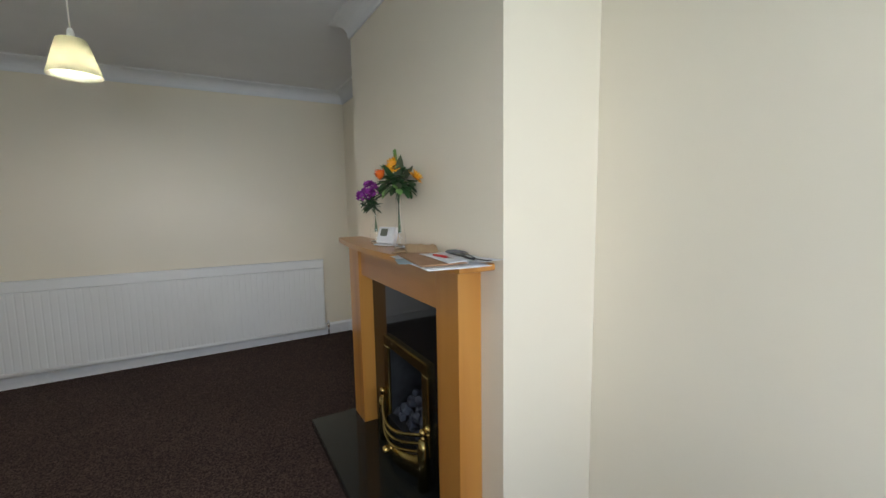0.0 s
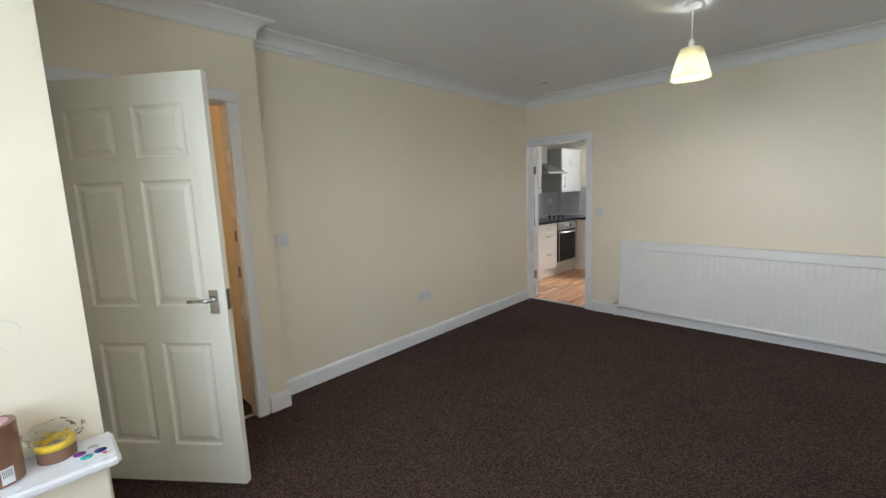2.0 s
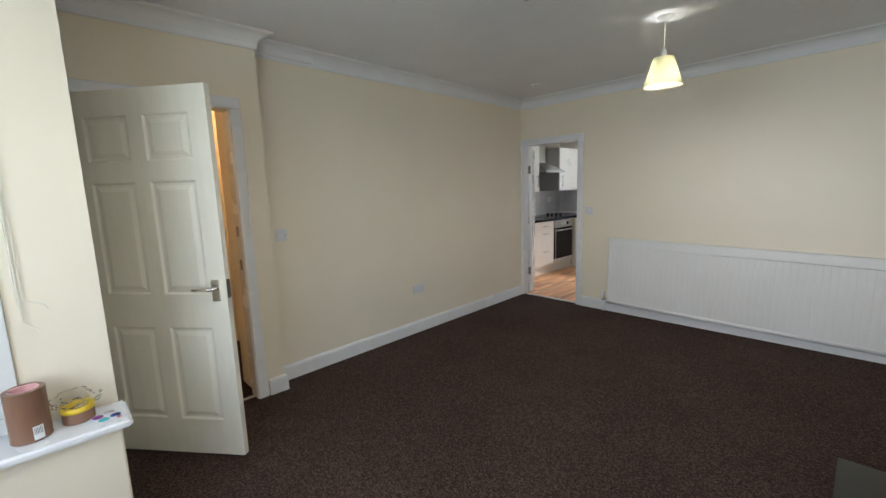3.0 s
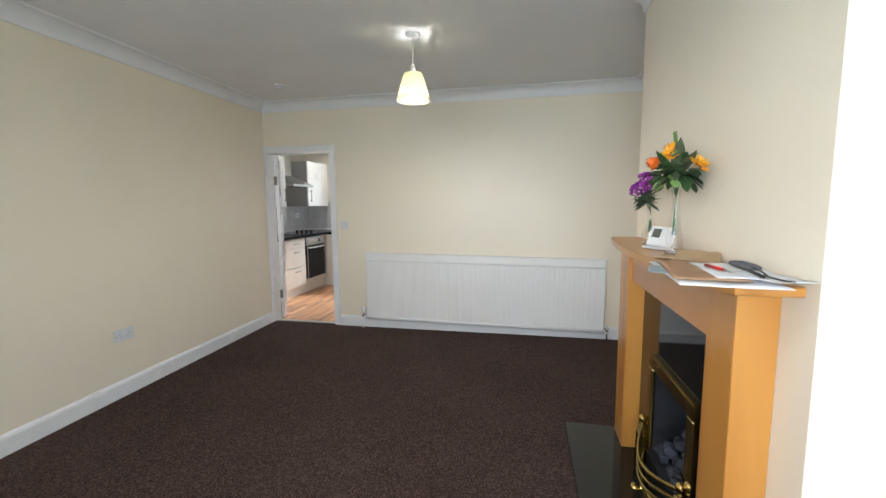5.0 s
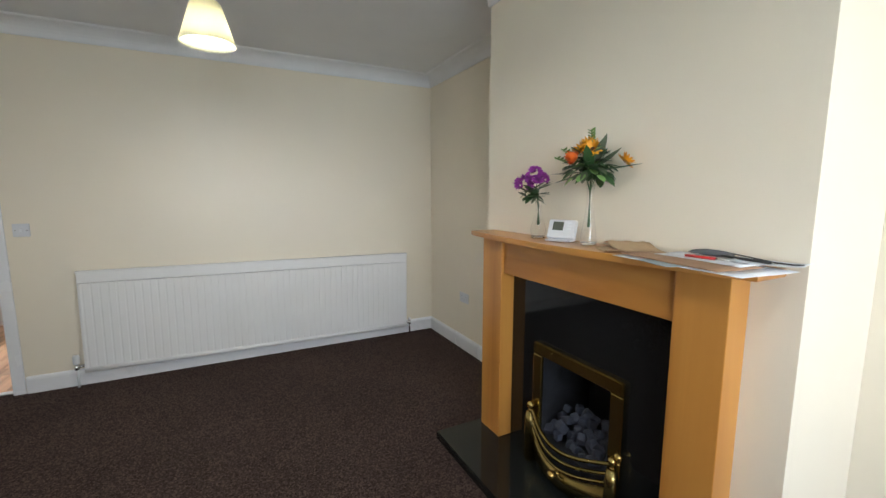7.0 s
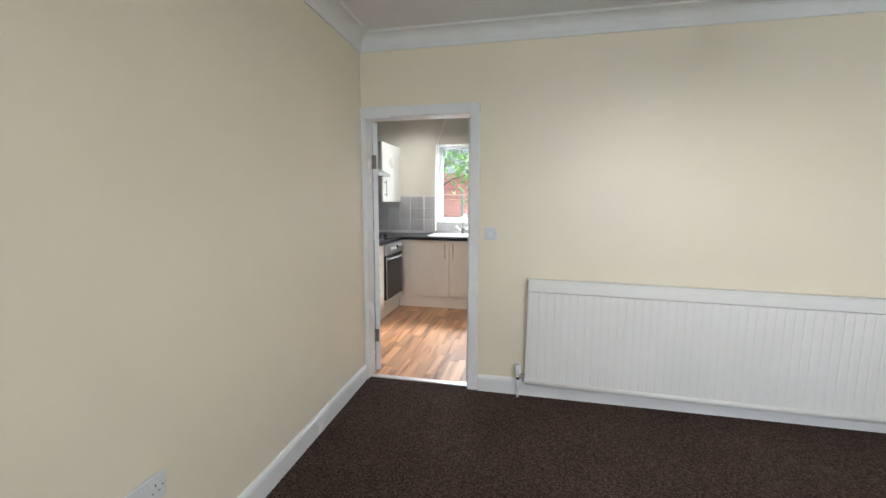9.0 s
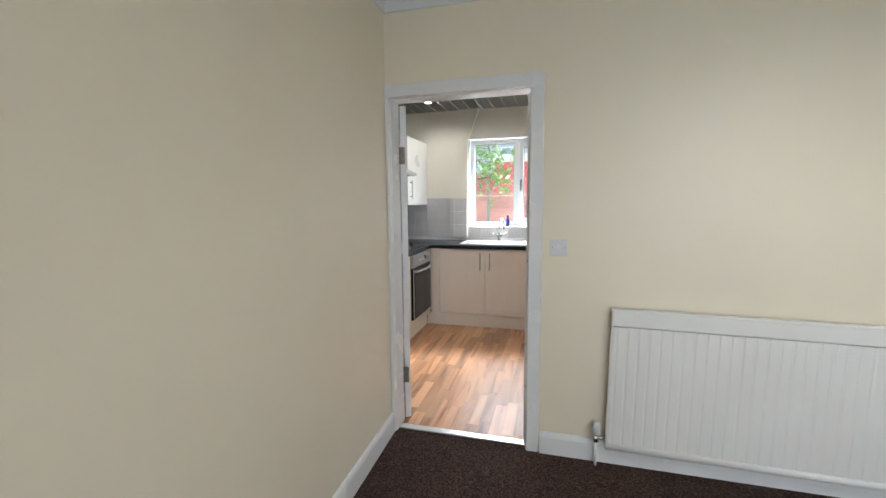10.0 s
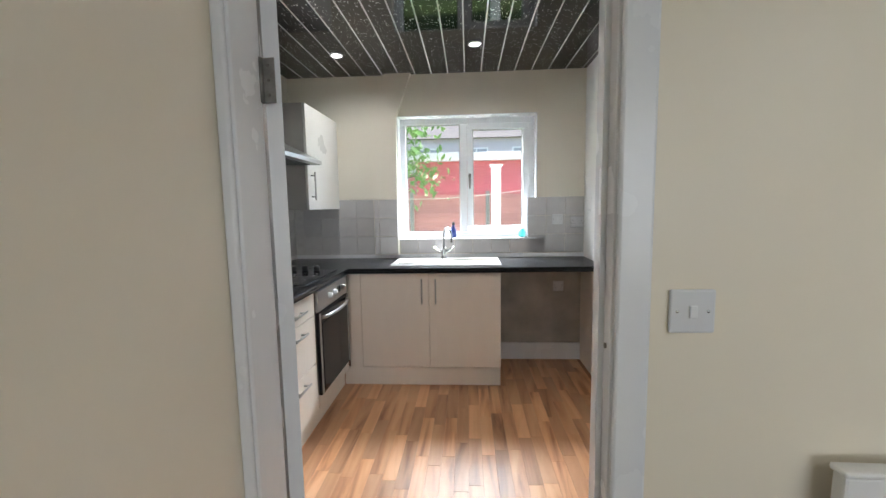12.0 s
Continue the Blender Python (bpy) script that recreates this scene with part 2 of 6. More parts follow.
VIOLET = surf("violet_ink", (0.24, 0.03, 0.28), (0.26, 0.04, 0.3), 10, 0.5)
NAVY = surf("navy_ink", (0.03, 0.05, 0.22), (0.03, 0.06, 0.25), 10, 0.5)
PALE_INK = surf("grey_pink_ink", (0.55, 0.48, 0.50), (0.6, 0.52, 0.54), 10, 0.5)
FENCE_RED = surf("red_stained_fence", (0.56, 0.25, 0.235), (0.66, 0.33, 0.31), 5, 0.8, 0.3, 60, per_piece=0.12, stretch=(1, 1, 5))
SHED_RED = surf("red_shed_boards", (0.56, 0.16, 0.18), (0.62, 0.20, 0.22), 4, 0.7, stretch=(1, 1, 4), per_piece=0.1)
GRASS = surf("lawn", (0.05, 0.10, 0.025), (0.09, 0.15, 0.04), 2.0, 0.95, 1.0, 60, bump_dist=0.03, fine=0.5)
PAVING = surf("concrete_paving", (0.40, 0.385, 0.36), (0.33, 0.315, 0.295), 3, 0.9, 0.3, 60, per_piece=0.1)
BRICK_WALL = surf("pale_brick", (0.50, 0.49, 0.54), (0.60, 0.58, 0.63), 14, 0.9, 0.4, 40)
ROOF = surf("grey_roof_tiles", (0.11, 0.105, 0.11), (0.16, 0.15, 0.155), 8, 0.85, 0.4, 30)
# pale blue-grey base colour stands in for sky reflected in the panes
HOUSE_GLASS = surf("painted_sky_glass", (0.30, 0.33, 0.38), (0.36, 0.39, 0.44), 3, 0.12)
BARK = surf("bark", (0.10, 0.075, 0.055), (0.16, 0.12, 0.09), 12, 0.95, 0.8, 40, stretch=(1, 1, 0.3))
FOLIAGE = surf("tree_foliage", (0.14, 0.27, 0.08), (0.24, 0.40, 0.13), 3, 0.6)
HALL_WALL = surf("warm_hall_emulsion", (0.78, 0.66, 0.48), (0.74, 0.62, 0.45), 1.5, 0.6)
BRIGHT_TRIM = surf("silver_trim", (0.86, 0.86, 0.86), (0.8, 0.8, 0.8), 30, 0.25, metal=0.25)
OVEN_GLASS = surf("oven_glass", (0.008, 0.008, 0.009), (0.014, 0.013, 0.013), 8, 0.12, spec=0.22)
STRIP = surf("aluminium_strip", (0.70, 0.70, 0.70), (0.6, 0.6, 0.6), 30, 0.3, metal=1)


def wood(name, axis, c1, c2, c3, coat=0.2, rough=0.3, per_piece=0.0, density=9):
    """Long grain along one axis, with darker veins."""
    m, n, l, b = nodes_of(name)
    co = n.new("ShaderNodeTexCoord")
    mp = n.new("ShaderNodeMapping")
    s = [density, density, density]
    s[axis] = density * 0.09
    mp.inputs["Scale"].default_value = s
    vec = co.outputs["Object"]
    if per_piece:
        oi = n.new("ShaderNodeObjectInfo")
        off = n.new("ShaderNodeVectorMath")
        off.operation = "ADD"
        mul = n.new("ShaderNodeMath")
        mul.operation = "MULTIPLY"
        mul.inputs[1].default_value = 53.0
        l.new(oi.outputs["Random"], mul.inputs[0])
        l.new(vec, off.inputs[0])
        l.new(mul.outputs[0], off.inputs[1])
        vec = off.outputs[0]
    l.new(vec, mp.inputs["Vector"])
    n1 = n.new("ShaderNodeTexNoise")
    n1.inputs["Scale"].default_value, n1.inputs["Detail"].default_value, n1.inputs["Distortion"].default_value = 1.0, 8, 1.2
    l.new(mp.outputs[0], n1.inputs["Vector"])
    r = n.new("ShaderNodeValToRGB")
    e = r.color_ramp.elements
    e[0].position, e[0].color = 0.30, (*c3, 1)
    e[1].position, e[1].color = 0.62, (*c1, 1)
    mid = e.new(0.44)
    mid.color = (*c2, 1)
    l.new(n1.outputs["Fac"], r.inputs[0])
    colour = r.outputs[0]
    if per_piece:
        mr = n.new("ShaderNodeMapRange")
        mr.inputs["To Min"].default_value, mr.inputs["To Max"].default_value = 1 - per_piece, 1 + per_piece * 0.55
        l.new(oi.outputs["Random"], mr.inputs["Value"])
        hs = n.new("ShaderNodeHueSaturation")
        l.new(mr.outputs[0], hs.inputs["Value"])
        l.new(colour, hs.inputs["Color"])
        colour = hs.outputs[0]
    l.new(colour, b.inputs["Base Color"])
    b.inputs["Roughness"].default_value, b.inputs["Coat Weight"].default_value, b.inputs["Coat Roughness"].default_value = rough, coat, 0.12
    bu = n.new("ShaderNodeBump")
    bu.inputs["Strength"].default_value, bu.inputs["Distance"].default_value = 0.08, 0.001
    l.new(n1.outputs["Fac"], bu.inputs["Height"])
    l.new(bu.outputs[0], b.inputs["Normal"])
    return m


HONEY = ((0.57, 0.262, 0.058), (0.50, 0.212, 0.044), (0.40, 0.158, 0.030))
WOOD_Z = wood("honey_maple_upright", 2, *HONEY, density=5)
WOOD_Y = wood("honey_maple_level", 1, *HONEY, density=5)
LAMINATE = wood("beech_laminate", 1, (0.66, 0.36, 0.19), (0.55, 0.27, 0.13), (0.29, 0.12, 0.05), coat=0.06, rough=0.36, per_piece=0.34, density=11)


def sparkle_panel(name):
    """Glossy black with bright flecks of two sizes."""
    m, n, l, b = nodes_of(name)
    co = n.new("ShaderNodeTexCoord")
    total = None
    for scale, limit in ((60, 0.24), (115, 0.24)):
        v = n.new("ShaderNodeTexVoronoi")
        v.inputs["Scale"].default_value = scale
        l.new(co.outputs["Object"], v.inputs["Vector"])
        lt = n.new("ShaderNodeMath")
        lt.operation, lt.inputs[1].default_value = "LESS_THAN", limit
        l.new(v.outputs["Distance"], lt.inputs[0])
        sep = n.new("ShaderNodeSeparateColor")
        l.new(v.outputs["Color"], sep.inputs[0])
        gt = n.new("ShaderNodeMath")
        gt.operation, gt.inputs[1].default_value = "GREATER_THAN", 0.80
        l.new(sep.outputs[0], gt.inputs[0])
        mu = n.new("ShaderNodeMath")
        mu.operation = "MULTIPLY"
        l.new(lt.outputs[0], mu.inputs[0])
        l.new(gt.outputs[0], mu.inputs[1])
        if total is None:
            total = mu.outputs[0]
        else:
            mx = n.new("ShaderNodeMath")
            mx.operation = "MAXIMUM"
            l.new(total, mx.inputs[0])
            l.new(mu.outputs[0], mx.inputs[1])
            total = mx.outputs[0]
    mix = n.new("ShaderNodeMix")
    mix.data_type = "RGBA"
    mix.inputs["A"].default_value, mix.inputs["B"].default_value = (0.004, 0.004, 0.005, 1), (0.9, 0.9, 0.88, 1)
    l.new(total, mix.inputs["Factor"])
    l.new(mix.outputs["Result"], b.inputs["Base Color"])
    b.inputs["Roughness"].default_value = 0.05
    b.inputs["Specular IOR Level"].default_value = 0.38
    return m


HINGE_STEEL = surf("dull_hinge_steel", (0.30, 0.29, 0.27), (0.22, 0.21, 0.20), 60, 0.45, metal=0.9)
SPARKLE = sparkle_panel("black_sparkle_pvc")


# ---- mesh helpers ----
def box(bm, x0, x1, y0, y1, z0, z1, bevel=0.0, seg=2, mat=0):
    r = bmesh.ops.create_cube(bm, size=1, matrix=Matrix.Translation(((x0 + x1) / 2, (y0 + y1) / 2, (z0 + z1) / 2)) @ Matrix.Diagonal((x1 - x0, y1 - y0, z1 - z0, 1)))
    vs = r["verts"]
    fs = {f for v in vs for f in v.link_faces}
    for f in fs:
        f.material_index = mat
    if bevel:
        es = list({e for v in vs for e in v.link_edges})
        bmesh.ops.bevel(bm, geom=es, offset=bevel, segments=seg, profile=0.5, affect="EDGES", clamp_overlap=True)
    return bm


def lathe(bm, profile, place=(0, 0, 0), seg=32, mat=0, smooth=True, turn=None):
    """Rings of (radius, height) round the z axis; closed where the radius is 0."""
    m = Matrix.Translation(place) @ (turn or Matrix())
    rings = []
    for r, z in profile:
        if r < 1e-6:
            rings.append([bm.verts.new(m @ Vector((0, 0, z)))])
        else:
            rings.append([bm.verts.new(m @ Vector((r * math.cos(a), r * math.sin(a), z))) for a in (2 * math.pi * i / seg for i in range(seg))])
    for a, b in zip(rings, rings[1:]):
        for i in range(seg):
            j = (i + 1) % seg
            q = [a[0]] if len(a) == 1 else [a[i], a[j]]
            q += [b[0]] if len(b) == 1 else [b[j], b[i]]
            if len(q) >= 3:
                f = bm.faces.new(q)
                f.smooth, f.material_index = smooth, mat
    return bm


def tube(bm, pts, radius, seg=10, mat=0, cap=True):
    """A round bar along a line of points; radius may be one number or one for each point."""
    pts = [Vector(p) for p in pts]
    rs = radius if isinstance(radius, (list, tuple)) else [radius] * len(pts)
    rings, up = [], None
    for i, p in enumerate(pts):
        d = (pts[min(i + 1, len(pts) - 1)] - pts[max(i - 1, 0)]).normalized()
        if up is None:
            up = Vector((0, 0, 1)) if abs(d.z) < 0.9 else Vector((1, 0, 0))
        s = d.cross(up).normalized()
        up = s.cross(d).normalized()
        rings.append([bm.verts.new(p + rs[i] * (math.cos(a) * s + math.sin(a) * up)) for a in (2 * math.pi * k / seg for k in range(seg))])
    for a, b in zip(rings, rings[1:]):
        for k in range(seg):
            f = bm.faces.new((a[k], a[(k + 1) % seg], b[(k + 1) % seg], b[k]))
            f.smooth, f.material_index = True, mat
    if cap:
        for ring in (rings[0], rings[-1]):
            bm.faces.new(ring).material_index = mat
    return bm


def prism(bm, outline, lo, hi, axis="z", mat=0):
    """A flat outline pushed from lo to hi along an axis."""
    def at(p, h):
        return {"z": (p[0], p[1], h), "y": (p[0], h, p[1]), "x": (h, p[0], p[1])}[axis]
    a = [bm.verts.new(at(p, lo)) for p in outline]
    b = [bm.verts.new(at(p, hi)) for p in outline]
    faces = [bm.faces.new(a), bm.faces.new(b)]
    for i in range(len(a)):
        j = (i + 1) % len(a)
        faces.append(bm.faces.new((a[i], a[j], b[j], b[i])))
    for f in faces:
        f.material_index = mat
    return bm


def sweep(bm, path, profile, closed=False):
    """A moulding along a plan line, room on the right of it: profile in (out from the wall, height), mitred at the corners."""
    n = len(path)
    rings = []
    for i in range(n):
        p = Vector(path[i])
        a = Vector(path[i - 1]) if (closed or i) else None
        b = Vector(path[(i + 1) % n]) if (closed or i < n - 1) else None
        d0 = (p - a).normalized() if a is not None else (b - p).normalized()
        d1 = (b - p).normalized() if b is not None else d0
        n0, n1 = Vector((d0.y, -d0.x)), Vector((d1.y, -d1.x))
        m = (n0 + n1) / max(0.2, 1 + n0.dot(n1))
        rings.append([bm.verts.new((p.x + m.x * o, p.y + m.y * o, z)) for o, z in profile])
    k = len(profile)
    for i in range(n if closed else n - 1):
        a, b = rings[i], rings[(i + 1) % n]
        for j in range(k):
            bm.faces.new((a[j], b[j], b[(j + 1) % k], a[(j + 1) % k]))
    if not closed:
        bm.faces.new(rings[0])
        bm.faces.new(rings[-1])
    return bm


def world_of(ob):
    m = ob.matrix_basis.copy()
    if ob.parent:
        m = world_of(ob.parent) @ ob.matrix_parent_inverse @ m
    return m


def thing(name, place, label, category, group="", kind=""):
    ob = new(name)
    ob.empty_display_size = 0.05
    ob.matrix_basis = Matrix.Translation(place) if not isinstance(place, Matrix) else place
    return tagged(ob, label, category, group, kind)


def finish(bm, material):
    bmesh.ops.recalc_face_normals(bm, faces=bm.faces)
    me = bpy.data.meshes.new("mesh")
    bm.to_mesh(me)
    bm.free()
    for m in material if isinstance(material, (list, tuple)) else [material]:
        me.materials.append(m)
    return me


def part(name, bm, material, parent, label=""):
    """Links a mesh in world coordinates as one part under a thing or a part."""
    me = finish(bm, material)
    me.name = name
    ob = new(name, me)
    ob.parent = parent
    ob.matrix_parent_inverse = world_of(parent).inverted()
    return tagged(ob, label)


def lone(name, bm, material, label="", category="", kind="", group=""):
    """A thing or a piece of the setting that is one mesh."""
    me = finish(bm, material)
    me.name = name
    return tagged(new(name, me), label, category, group, kind)


def B(*a, **k):
    return box(bmesh.new(), *a, **k)

# ---- plan ----
LEFT, DOORW, FAR, RIGHT, BREAST = -2.975, -2.72, 4.64, 1.02, 0.57
BR_N, BR_F = 1.405, 2.92          # chimney breast, near and far edge
JOG = 1.27
LEFT_N = -2.862                   # the left wall runs slightly out of square
BAYX, BAYY = -1.87, 0.26          # corner beside the side window
FRONT = -0.95                     # wall with the bay's main window
CEIL = 2.50
KBACK, KLEFT, KRIGHT, KCEIL = 7.35, -4.0, -1.490, 2.452
KN = 4.76                         # kitchen face of the wall between the rooms
DX0, DX1, DTOP = -2.944, -2.185, 1.945   # opening to the kitchen
HY0, HY1 = 0.262, 1.066             # opening to the hall


def structure(name, bm, material, label="", category="wall"):
    return lone(name, bm, material, label, category, "structure")


# floors
structure("floor_living_room", B(-2.85, 1.3, -1.2, 4.70, -0.12, 0.0), CARPET, "dark brown fleck carpet on the living room floor", "floor")
bm = bmesh.new()
box(bm, -2.99, -2.85, 1.27, 4.70, -0.12, 0.0)
structure("floor_alcove_strip", bm, CARPET, "dark brown fleck carpet along the wall", "floor")
structure("floor_hall", B(-4.3, -2.851, -0.02, 1.26, -0.12, -0.002), CARPET, "dark brown carpet in the hall", "floor")
structure("floor_kitchen", B(-4.3, -1.3, 4.701, 7.7, -0.12, -0.006), surf("laminate_joint", (0.24, 0.12, 0.06), (0.30, 0.15, 0.08), 20, 0.6), "dark joints under the laminate floor", "floor")
structure("door_threshold", box(bmesh.new(), DX0, DX1, 4.665, 4.715, 0.0, 0.009, 0.004), STRIP, "aluminium threshold strip between carpet and laminate", "threshold")
structure("hall_threshold", box(bmesh.new(), -2.80, -2.77, HY0, HY1, 0.0, 0.007, 0.003), STRIP, "aluminium threshold strip at the hall door", "threshold")

# living room walls
structure("wall_left", prism(bmesh.new(), [(-3.10, JOG), (LEFT_N, JOG), (LEFT, FAR + 0.02), (-3.10, FAR + 0.02)], 0, CEIL + 0.1), CREAM, "plain cream painted wall")
bm = bmesh.new()
box(bm, -2.83, DOORW, BAYY - 0.1, HY0 - 0.03, 0, CEIL + 0.1)
box(bm, -2.83, DOORW, HY1 + 0.03, JOG, 0, CEIL + 0.1)
box(bm, -2.83, DOORW, HY0 - 0.03, HY1 + 0.03, 2.01, CEIL + 0.1)
box(bm, -3.10, -2.83, HY1 + 0.03, JOG, 0, CEIL + 0.1)
structure("wall_hall_side", bm, CREAM, "cream wall with the hall doorway")
bm = bmesh.new()
box(bm, -3.0, DX0 - 0.03, FAR, KN, 0, CEIL + 0.1)
box(bm, DX1 + 0.03, 1.25, FAR, KN, 0, CEIL + 0.1)
box(bm, DX0 - 0.03, DX1 + 0.03, FAR, KN, DTOP + 0.03, CEIL + 0.1)
structure("wall_far", bm, CREAM, "cream wall with the kitchen doorway and radiator")
structure("wall_right", B(RIGHT, 1.25, -1.2, FAR, 0, CEIL + 0.1), CREAM, "cream alcove wall beside the chimney breast")


def arch_slab(x0, x1, ya, yb, yc, yd, z0, zo, z1):
    """One block from ya to yd with an opening from yb to yc up to zo."""
    bm = bmesh.new()
    cols = [[bm.verts.new((x, y, z)) for y, z in ((ya, z0), (yb, z0), (yb, zo), (yc, zo), (yc, z0), (yd, z0), (yd, z1), (yc, z1), (yb, z1), (ya, z1))] for x in (x0, x1)]
    for c in cols:
        for q in ((0, 1, 2, 8, 9), (2, 3, 7, 8), (3, 4, 5, 6, 7)):
            bm.faces.new([c[i] for i in q])
    for i in range(10):
        bm.faces.new((cols[0][i], cols[0][(i + 1) % 10], cols[1][(i + 1) % 10], cols[1][i]))
    bmesh.ops.recalc_face_normals(bm, faces=bm.faces)
    return bm


bm = arch_slab(BREAST, RIGHT - 0.001, BR_N, 1.955, 2.395, BR_F, 0, 0.61, CEIL + 0.1)
structure("chimney_breast", bm, CREAM, "cream painted chimney breast", "wall")
bm = bmesh.new()
box(bm, -2.83, BAYX, BAYY - 0.2, BAYY, 0, CEIL + 0.1)
box(bm, BAYX - 0.2, BAYX, -0.005, BAYY - 0.2, 0, CEIL + 0.1)
box(bm, BAYX - 0.2, BAYX, -1.15, -0.005, 2.25, CEIL + 0.1)
box(bm, BAYX - 0.2, BAYX, -1.15, -0.9, 0.6, 2.25)
box(bm, BAYX - 0.2, BAYX, -1.15, -0.005, 0, 0.60)
box(bm, BAYX, -1.69, -0.95, BAYY - 0.015, 0, 0.60)
structure("wall_bay_side", bm, CREAM, "cream bay wall with the side window")
bm = bmesh.new()
box(bm, BAYX, -1.5, FRONT - 0.2, FRONT, 0, CEIL + 0.1)
box(bm, 0.8, RIGHT, FRONT - 0.2, FRONT, 0, CEIL + 0.1)
box(bm, -1.5, 0.8, FRONT - 0.2, FRONT, 0, 0.72)
box(bm, -1.5, 0.8, FRONT - 0.2, FRONT, 2.2, CEIL + 0.1)
structure("wall_front", bm, CREAM, "cream front wall with the bay window")
structure("ceiling", B(-3.1, 1.25, -1.2, KN - 0.05, CEIL, CEIL + 0.12), CEILING, "white textured ceiling", "ceiling")

ROOM = [(BAYX, FRONT), (BAYX, BAYY), (DOORW, BAYY), (DOORW, JOG), (LEFT_N, JOG), (LEFT, FAR), (RIGHT, FAR), (RIGHT, BR_F), (BREAST, BR_F),
        (BREAST, BR_N), (RIGHT, BR_N), (RIGHT, FRONT)]
cove = [(0, CEIL - 0.105), (0.010, CEIL - 0.105), (0.013, CEIL - 0.092)]
cove += [(0.013 + 0.075 * (1 - math.cos(a)), CEIL - 0.092 + 0.078 * math.sin(a)) for a in (radians(d) for d in (15, 30, 45, 60, 75, 90))]
cove += [(0.098, CEIL - 0.012), (0.104, CEIL - 0.001), (0, CEIL - 0.001)]
structure("cornice", sweep(bmesh.new(), ROOM, cove, closed=True), COVING, "white plaster coving round the ceiling", "coving")

skirt = [(0, 0), (0.018, 0), (0.018, 0.095), (0.014, 0.108), (0.006, 0.118), (0, 0.12)]


def baseboard(name, path):
    return structure(name, sweep(bmesh.new(), path, skirt), GLOSS, "white gloss skirting board", "skirting")


baseboard("baseboard_left", [(DOORW, HY1 + 0.085), (DOORW, JOG), (LEFT_N, JOG), (LEFT, FAR - 0.003)])
baseboard("baseboard_far", [(DX1 + 0.078, FAR), (RIGHT, FAR), (RIGHT, BR_F), (BREAST, BR_F), (BREAST, 2.856)])
baseboard("baseboard_alcove", [(BREAST, 1.45), (BREAST, BR_N), (RIGHT, BR_N), (RIGHT, FRONT)])


# door frames
def door_frame(name, label, axis, a0, a1, top, near, far, arch_near=True, arch_left=0.07, proud=0.018):
    """Lining and architrave of an opening; axis x or y is the way across it."""
    t = thing(name, ((a0 + a1) / 2, near, 0) if axis == "x" else (near, (a0 + a1) / 2, 0), label, "door frame", kind="structure")

    def b(u0, u1, v0, v1, z0, z1, bev=0.004):
        v0, v1 = min(v0, v1), max(v0, v1)
        return box(bmesh.new(), u0, u1, v0, v1, z0, z1, bev) if axis == "x" else box(bmesh.new(), v0, v1, u0, u1, z0, z1, bev)
    lin = 0.028
    part("jamb", b(a0 - lin, a0, near, far, 0, top), GLOSS, t)
    part("jamb", b(a1, a1 + lin, near, far, 0, top), GLOSS, t)
    part("head", b(a0 - lin, a1 + lin, near, far, top, top + lin), GLOSS, t)
    s = -1 if near < far else 1
    o = near + s * proud
    part("architrave", b(a0 - arch_left, a0 - 0.004, near + s * 0.0005, o, 0, top + 0.004, 0.006), GLOSS, t)
    part("architrave", b(a1 + 0.004, a1 + 0.072, near + s * 0.0005, o, 0, top + 0.004, 0.006), GLOSS, t)
    part("architrave", b(a0 - arch_left, a1 + 0.072, near + s * 0.0005, o, top + 0.004, top + 0.074, 0.006), GLOSS, t)
    return t


kf = door_frame("door_1", "white gloss kitchen door frame with worn paint", "x", DX0, DX1, DTOP, FAR, KN + 0.004, arch_left=0.029)
hf = door_frame("door_2", "white gloss hall door frame", "y", HY0, HY1, 1.995, DOORW, -2.835)
# door stops and strike plates
part("door_stop", B(DX1 - 0.012, DX1, FAR + 0.04, FAR + 0.055, 0.01, DTOP - 0.013), GLOSS, kf)
for z in (1.06, 0.60, 0.36):
    part("screw_hole", lathe(bmesh.new(), [(0, 0), (0.006, 0), (0.006, 0.003), (0, 0.003)], (DX1 - 0.002, FAR + 0.02, z), 10, turn=pose(0, 0, 0, 0, -90, 0)), DARK_METAL, kf)
for z in (1.20, 0.97):
    part("strike_plate", B(-2.79, -2.755, HY1 - 0.003, HY1 + 0.002, z - 0.035, z + 0.035), DARK_METAL, hf)


def hinge(parent, x, y, z, s=1):
    bm = bmesh.new()
    box(bm, x - 0.001, x + 0.030, y - 0.003, y + 0.0005, z - 0.05, z + 0.05)
    tube(bm, [(x - 0.001, y - 0.004, z - 0.05), (x - 0.001, y - 0.004, z + 0.05)], 0.006, 8)
    h = part("hinge", bm, HINGE_STEEL, parent, "steel butt hinge")
    for dz in (-0.033, 0, 0.033):
        part("screw", lathe(bmesh.new(), [(0, 0), (0.0045, 0), (0.0035, 0.0015), (0, 0.0015)], (x + 0.015, y - 0.003, z + dz), 8, turn=pose(0, 0, 0, 90, 0, 0)), DARK_METAL, h)


